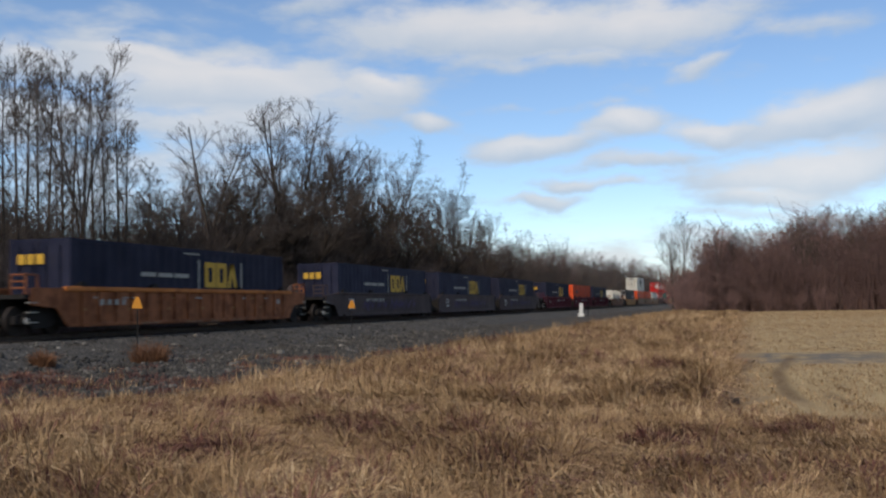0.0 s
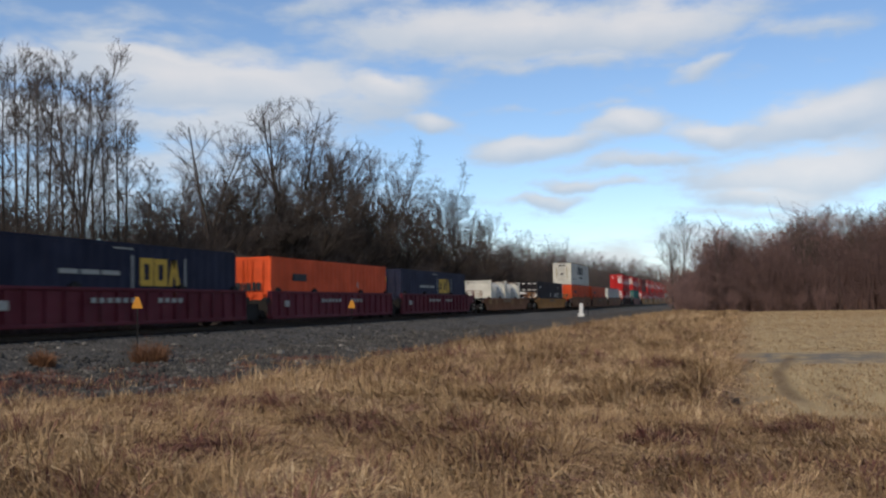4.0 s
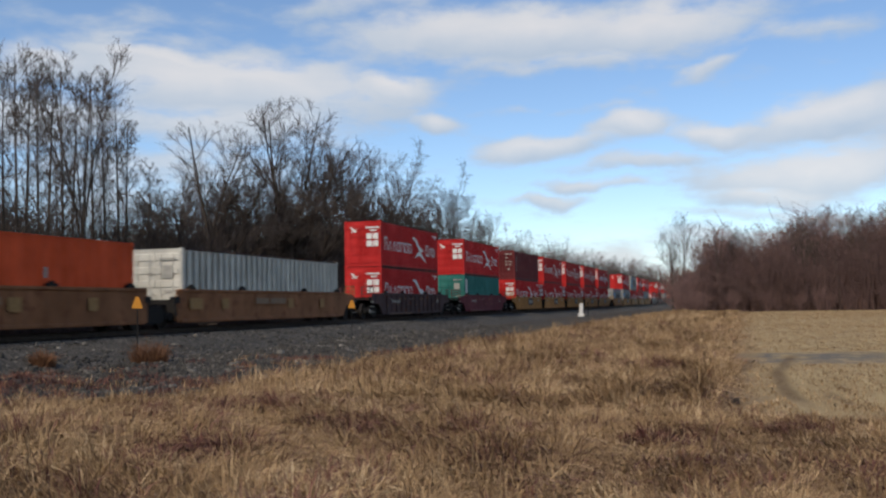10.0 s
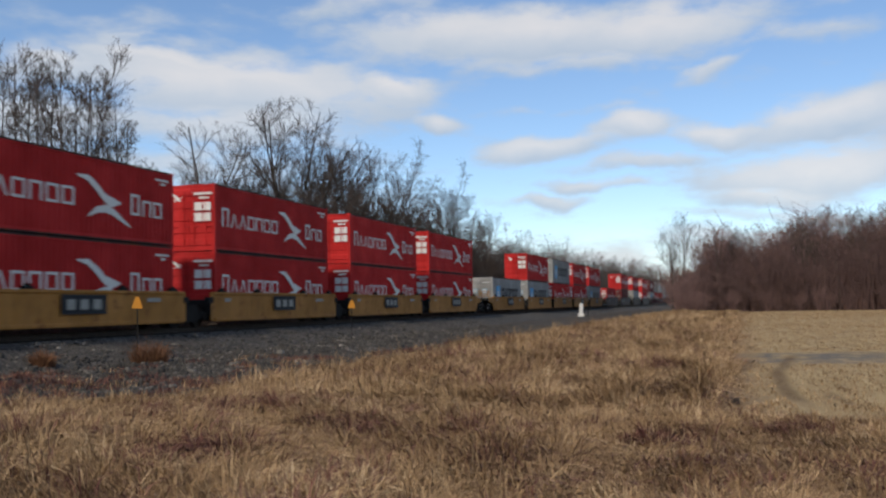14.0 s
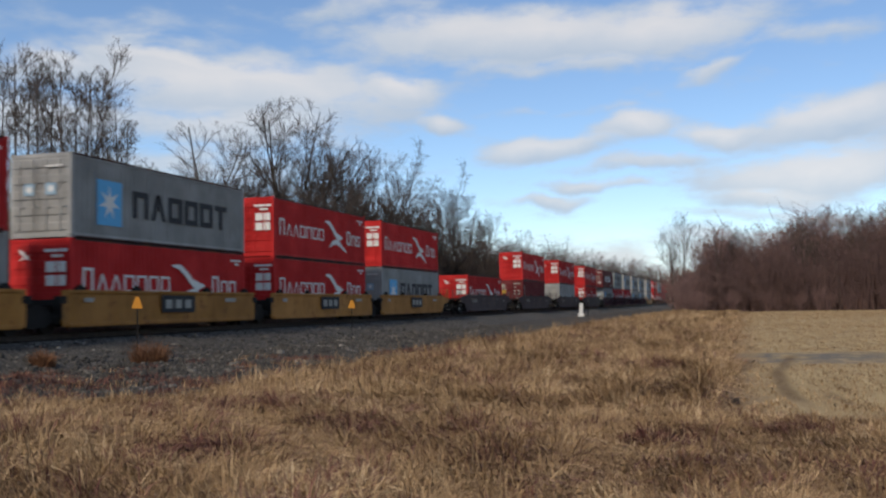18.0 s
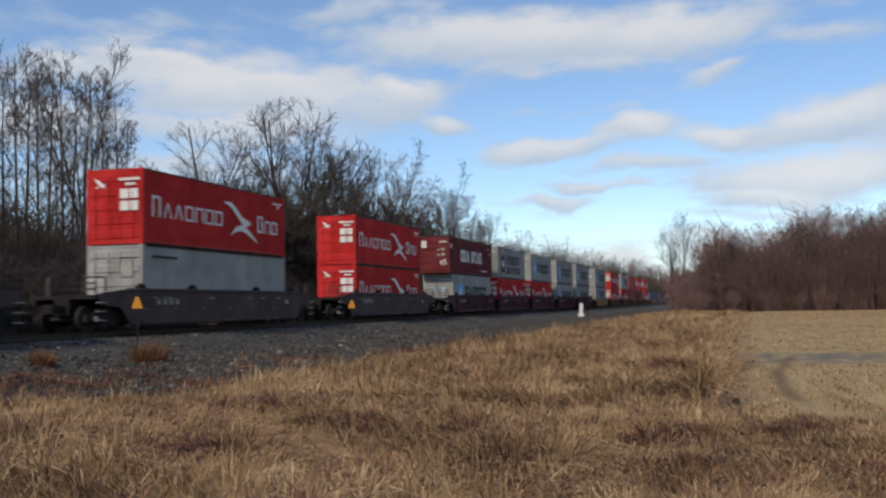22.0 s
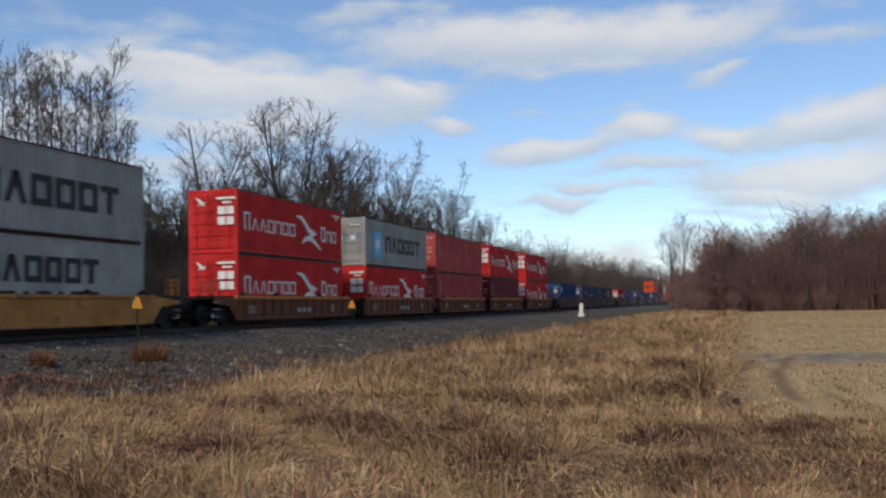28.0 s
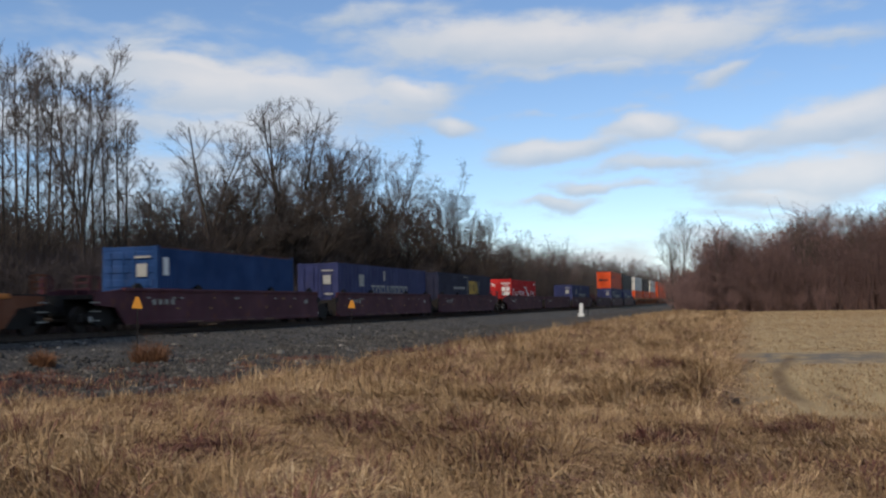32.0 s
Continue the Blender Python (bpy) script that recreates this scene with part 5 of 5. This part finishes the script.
def marks_number(top, half):
    numeral(top, "53", 0.85, MARK_WHITE, "large white number 53", Matrix.Translation((1.478, -half + 1.2, 0.62)) @ TO_SIDE)
    rng = random.Random(9)
    y = -half + 3.4
    while y < half - 3:
        w, u = rng.uniform(0.6, 1.6), rng.uniform(0.2, 0.45)
        g = stroke(Geo(), 1.477, [(y, 0.9 - u), (y + w * 0.3, 0.75 + u), (y + w * 0.6, 0.9 - u * 0.6), (y + w, 0.85 + u * 0.7)], (0.08, rng.uniform(0.15, 0.5), rng.uniform(0.1, 0.45), 0.1))
        part("graffiti", g, GRAFFITI, top, "faded violet painted scrawl")
        y += w * rng.uniform(0.8, 1.8)
    codes(top, letters(-half + 4.0, -half + 7.2, 7, 0.6), 1.05, 1.22, label="small white code")


def marks_bits(top, half):
    codes(top, letters(-half + 1.5, -half + 3.2, 4, 0.5) + [(half - 1.4, half - 1.1)], 0.95, 1.15)
    codes(top, letters(-half + 0.6, half - 0.6, 6, 0.06), 0.76, 0.83, MARK_FADED, "reflector")
    rng = random.Random(int(half * 10))
    for _ in range(9):
        a = rng.uniform(-half + 0.3, half - 1.2)
        codes(top, [(a, a + rng.uniform(0.15, 0.55))], 1.18, 1.23, MARK_DIM if rng.random() < 0.6 else MARK_FADED, "reflector", "small pale reflector")
    for _ in range(4):
        a = rng.uniform(-half + 0.8, half - 2.0)
        codes(top, [(a, a + rng.uniform(0.4, 1.3))], 0.25, 0.285, MARK_WORN, "scuff", "pale dash on the lower edge")


def marks_low(top, half):
    codes(top, letters(-0.4, 1.4, 3, 0.7), 0.52, 0.74, label="pale lettering low on the side")
    codes(top, ((-half + 0.8, -half + 1.5), (half - 2.6, half - 2.0)), 0.5, 0.9, MARK_WORN, "patch", "worn tan patch")


MARK_FADED = plain("faded_ochre_patch", (0.27, 0.15, 0.055), 0.7, 0.2)
MARK_WORN = plain("worn_tan_panel", (0.20, 0.13, 0.08), 0.7, 0.25)
GRAFFITI = plain("violet_grey_scrawl", (0.066, 0.046, 0.095), 0.7, 0.5, 3)


# ---- the train ----
SPEED = 22.603
FT40, FT45, FT53 = 12.192, 13.716, 16.154
BOX = {
    "sail": (FT40, RED, "sail", "red 40-foot container with white lettering and bird"),
    "brown": (FT40, BROWN, "code", "dull oxide-brown 40-foot container"),
    "russet": (FT45, RUSSET, "code", "russet 45-foot container with pale upright codes"),
    "star": (FT40, GREY, "star", "grey 40-foot container with blue star panel"),
    "star_two": (FT40, GREY, "star_two", "grey 40-foot container with two lines of lettering", "star"),
    "star_grey": (FT40, GREY, "star_grey", "grey 40-foot container with dark star panel", "star"),
    "pale": (FT40, PALE, "line", "plain pale grey 40-foot container", "plain"),
    "teal": (FT40, TEAL, "teal", "teal green 40-foot container"),
    "bold": (FT45, BROWN, "bold", "dark maroon 45-foot container with bold white lettering"),
    "rail": (FT53, NAVY, "rail", "navy 53-foot container with yellow lettering", "rail", None, "sheet"),
    "orange": (FT53, ORANGE, "tag", "orange 53-foot container with small dark panel", "tag", None, "sheet"),
    "fast": (FT53, OFF_WHITE, "fast", "white 53-foot container with bold black lettering", "fast", WHITE, "sheet"),
    "diamond": (FT53, BLACK, "diamond", "black 53-foot container with white diamond mark", "diamond", None, "sheet"),
    "ribbed": (FT53, WHITE, "none", "white 53-foot container with deep ribs", "none", None, "rib"),
    "blue": (FT40, BLUE, "corner", "blue 40-foot container with small white panel"),
    "violet": (FT53, PURPLE, "plates", "violet-blue 53-foot container with pale lettering", "plain", None, "sheet"),
    "black": (FT53, BLACK, "none", "plain black 53-foot container", "none", None, "sheet"),
    "white": (FT53, WHITE, "none", "plain white 53-foot container", "none", None, "sheet"),
}
templates, things = {}, []


def set_thing(key, build):
    """A fresh thing of a kind: the first is built, the rest are copies."""
    if key not in templates:
        templates[key] = build()
        ob = templates[key]
    else:
        ob = copy_thing(templates[key], Matrix.Identity(4))
    return ob


# car by car: paint, ribs, half length of the well, marks, label, then for each unit: its middle, lower load, upper load
CARS = [
    (RUST_BRIGHT, True, 8.3, marks_bits, "rusty orange ribbed well car", [(36.4, "rail", "")]),
    (SLATE_WELL, False, 8.3, marks_number, "slate grey well car with graffiti", [(59.6, "rail", ""), (79.1, "rail", ""), (98.6, "rail", "")]),
    (MAROON_WELL, True, 8.3, marks_code, "maroon ribbed well car with white codes", [(122.1, "rail", ""), (141.7, "orange", ""), (160.8, "rail", "")]),
    (BROWN_WELL, False, 8.3, marks_patches, "faded brown well car", [(183.8, "tanks", "")]),
    (YELLOW_WELL, False, 8.3, marks_patches, "ochre yellow well car", [(207.4, "diamond", "")]),
    (BROWN_WELL, False, 8.3, marks_patches, "faded brown well car", [(230.9, "orange", "fast"), (249.9, "orange", ""), (269.4, "ribbed", "")]),
    (DARK_WELL, True, 6.3, marks_bits, "dark ribbed well car", [(290.7, "sail", "sail")]),
    (MAROON_WELL, False, 6.3, marks_bits, "plain maroon steel well car", [(310.4, "teal", "sail")]),
    (YELLOW_WELL, False, 6.3, marks_plate, "ochre yellow well car with black plate", [(329.6, "sail", "brown"), (345.0, "sail", "sail"), (360.45, "sail", "sail"), (375.95, "sail", "sail"), (391.2, "sail", "sail")]),
    (YELLOW_WELL, False, 6.3, marks_plate, "ochre yellow well car with black plate", [(410.5, "star", ""), (426.1, "star", "sail"), (441.3, "sail", "star"), (456.5, "sail", "sail"), (471.6, "star", "sail")]),
    (SLATE_WELL, False, 7.0, marks_bits, "dark slate well car", [(492.2, "sail", "")]),
    (SLATE_WELL, False, 7.0, marks_bits, "dark slate well car", [(514.1, "brown", "sail")]),
    (SLATE_WELL, False, 7.0, marks_bits, "dark slate well car", [(535.9, "pale", "sail")]),
    (SLATE_WELL, False, 7.0, marks_bits, "dark slate well car", [(557.6, "sail", "sail")]),
    (DUSK_WELL, True, 6.3, marks_bits, "dull maroon ribbed well car", [(578.2, "star", "bold"), (593.5, "sail", "star_grey"), (608.9, "sail", "star"), (624.6, "star", "star"), (640.0, "star", "star")]),
    (YELLOW_WELL, False, 6.3, marks_bits, "ochre yellow well car", [(659.4, "star_two", "star")]),
    (RUST_WELL, True, 6.4, marks_low, "rusty orange ribbed well car", [(678.9, "sail", "sail"), (694.8, "sail", "star"), (710.2, "russet", "russet"), (726.0, "brown", "sail"), (741.8, "sail", "sail")]),
    (DUSK_WELL, False, 8.3, marks_bits, "dull maroon well car", [(762.9, "blue", ""), (782.9, "violet", ""), (802.3, "rail", "")]),
    (DUSK_WELL, False, 8.3, marks_bits, "dull maroon well car", [(825.0, "sail", ""), (844.4, "", ""), (864.2, "violet", "")]),
    (DUSK_WELL, False, 8.3, marks_bits, "dull maroon well car", [(887.4, "", ""), (907.0, "violet", "orange"), (926.4, "violet", "black")]),
    (RUST_BRIGHT, True, 8.3, marks_bits, "rusty orange ribbed well car", [(949.0, "orange", "white"), (968.4, "orange", "black"), (987.8, "orange", "white")]),
    (RUST_BRIGHT, True, 8.3, marks_bits, "rusty orange ribbed well car", [(1011.0, "orange", "orange"), (1030.4, "orange", "orange")]),
]


def load(kind, y, z):
    if not kind:
        return
    if kind == "tanks":
        for dy in (-3.06, 3.06):
            ob = set_thing("tanks", lambda: tank("white 20-foot tank container in a steel frame"))
            things.append((ob, y + dy, z))
        return
    ob = set_thing(kind, lambda: container(*BOX[kind][:4], *BOX[kind][4:]))
    things.append((ob, y, z))


# height of the well side over the rail, by the middle of a car's first unit; the rest are 1.56
LOW = {183.8: 1.30, 207.4: 1.30, 659.4: 1.30, 678.9: 1.30, 329.6: 1.46, 410.5: 1.46}


def train():
    for paint_mat, ribs, half, marks, label, units in CARS:
        high = LOW.get(units[0][0], 1.56)
        for i, (mid, lower, upper) in enumerate(units):
            front, rear = i == 0, i == len(units) - 1
            gap_f = 0 if front else (mid - units[i - 1][0]) / 2
            gap_r = 0 if rear else (units[i + 1][0] - mid) / 2
            trucks = ([-half - 1.0] if front else []) + ([half + 1.0] if rear else [round(gap_r, 1)])
            key = (paint_mat.name, high, ribs, half, label, front, rear, tuple(trucks))
            car = set_thing(key, lambda: well_car(half, paint_mat, ribs, front, rear, trucks, label, marks, high))
            things.append((car, mid, 0.0))
            load(lower, mid, 0.335)
            load(upper, mid, 0.335 + H + 0.01)


train()


# ---- markers beside the track ----
ORANGE_SIGN = plain("weathered_amber_plastic", (0.52, 0.22, 0.025), 0.6, 0.12)


def triangle_marker(x, y, size, tall):
    top = new("triangle_marker")
    top.matrix_basis = pose(x, y, slope_z(x, y), 0, 0, 25)
    part("post", Geo().box(-0.02, 0.02, -0.025, 0.025, -0.2, tall), UNDER, top, "thin dark steel post")
    g = Geo()
    ringp = [(-size / 2, tall - 0.02), (size / 2, tall - 0.02), (size * 0.46, tall + 0.06), (0.05, tall + size * 1.05), (-0.05, tall + size * 1.05), (-size * 0.46, tall + 0.06)]
    g.prism_y(ringp, -0.05, -0.02)
    part("plate", g, ORANGE_SIGN, top, "amber triangular plate")
    return tagged(top, "amber triangular marker on a thin dark post", "marker", "markers beside the track")


triangle_marker(-18.85, 28.4, 0.34, 1.54)
triangle_marker(-17.65, 44.2, 0.34, 1.5)


def white_marker(x, y):
    top = new("signal_box")
    top.matrix_basis = pose(x, y, slope_z(x, y), 0, 3, 20)
    part("cabinet", Geo().chamfer(-0.19, 0.19, -0.19, 0.19, 0.35, 1.55, 0.05), MARK_WHITE, top)
    part("base", Geo().box(-0.32, 0.32, -0.3, 0.3, -0.1, 0.38), MARK_WHITE, top)
    return tagged(top, "white painted trackside cabinet", "cabinet")


white_marker(-18.0, 118.0)
post = new("marker_post", Geo().tube((0, 0, -0.2), (0, 0, 1.6), 0.05, 0.045, 6).box(-0.08, 0.08, -0.02, 0.02, 1.3, 1.65).mesh("marker_post", UNDER))
post.location = (-17.2, 118.5, slope_z(-17.2, 118.5))
tagged(post, "thin dark marker post beside the track", "post")


def weed_tuft(x, y, size, seed):
    rng = random.Random(seed)
    spots = []
    for _ in range(1000):
        r = rng.random() ** 0.6 * size
        a = rng.uniform(0, 6.283)
        spots.append((x + r * math.cos(a), y + r * math.sin(a), size * 1.55 * (1.2 - 0.6 * r / size + 0.45 * noise.noise((x + r * math.cos(a) * 2.5, r * math.sin(a) * 2.5, seed))) * rng.uniform(0.3, 1.1), a + rng.gauss(0, 0.9), abs(rng.gauss(0.45, 0.3))))
    return grass("weed_tuft", spots, 0.011, RUSSET_WEED, "russet tuft of dead weeds on the gravel", seed)


for i, (x, y, s) in enumerate(((-17.75, 27.4, 0.55), (-18.7, 23.6, 0.34))):
    w = weed_tuft(x, y, s, 300 + i)
    w.location.z = slope_z(x, y) - ground_height(x, y)


clod = new("clod", Geo().chamfer(-0.06, 0.06, -0.055, 0.055, -0.03, 0.08, 0.02).mesh("clod", TIE))
clod.location = (-0.1, 15.25, ground_height(-0.1, 15.25))
tagged(clod, "dark clod of earth lying on the field", "clod")


def motions():
    """The train runs by at a steady speed; the clouds drift away over the wood."""
    for ob, y, z in things:
        walk(ob, [(t, pose(TRACK_X, y - SPEED * t, RAIL_Z + z)) for t in (0, 16, 32)])
    side, ahead = Vector((math.cos(YAW), math.sin(YAW))), Vector((-math.sin(YAW), math.cos(YAW)))
    rows = []
    for t in (0, 16, 32):
        k = t / 16 - 1
        d = side * 18 * k + ahead * 22 * k
        rows.append((t, pose(d.x, d.y, 0)))
    walk(clouds, rows)


motions()
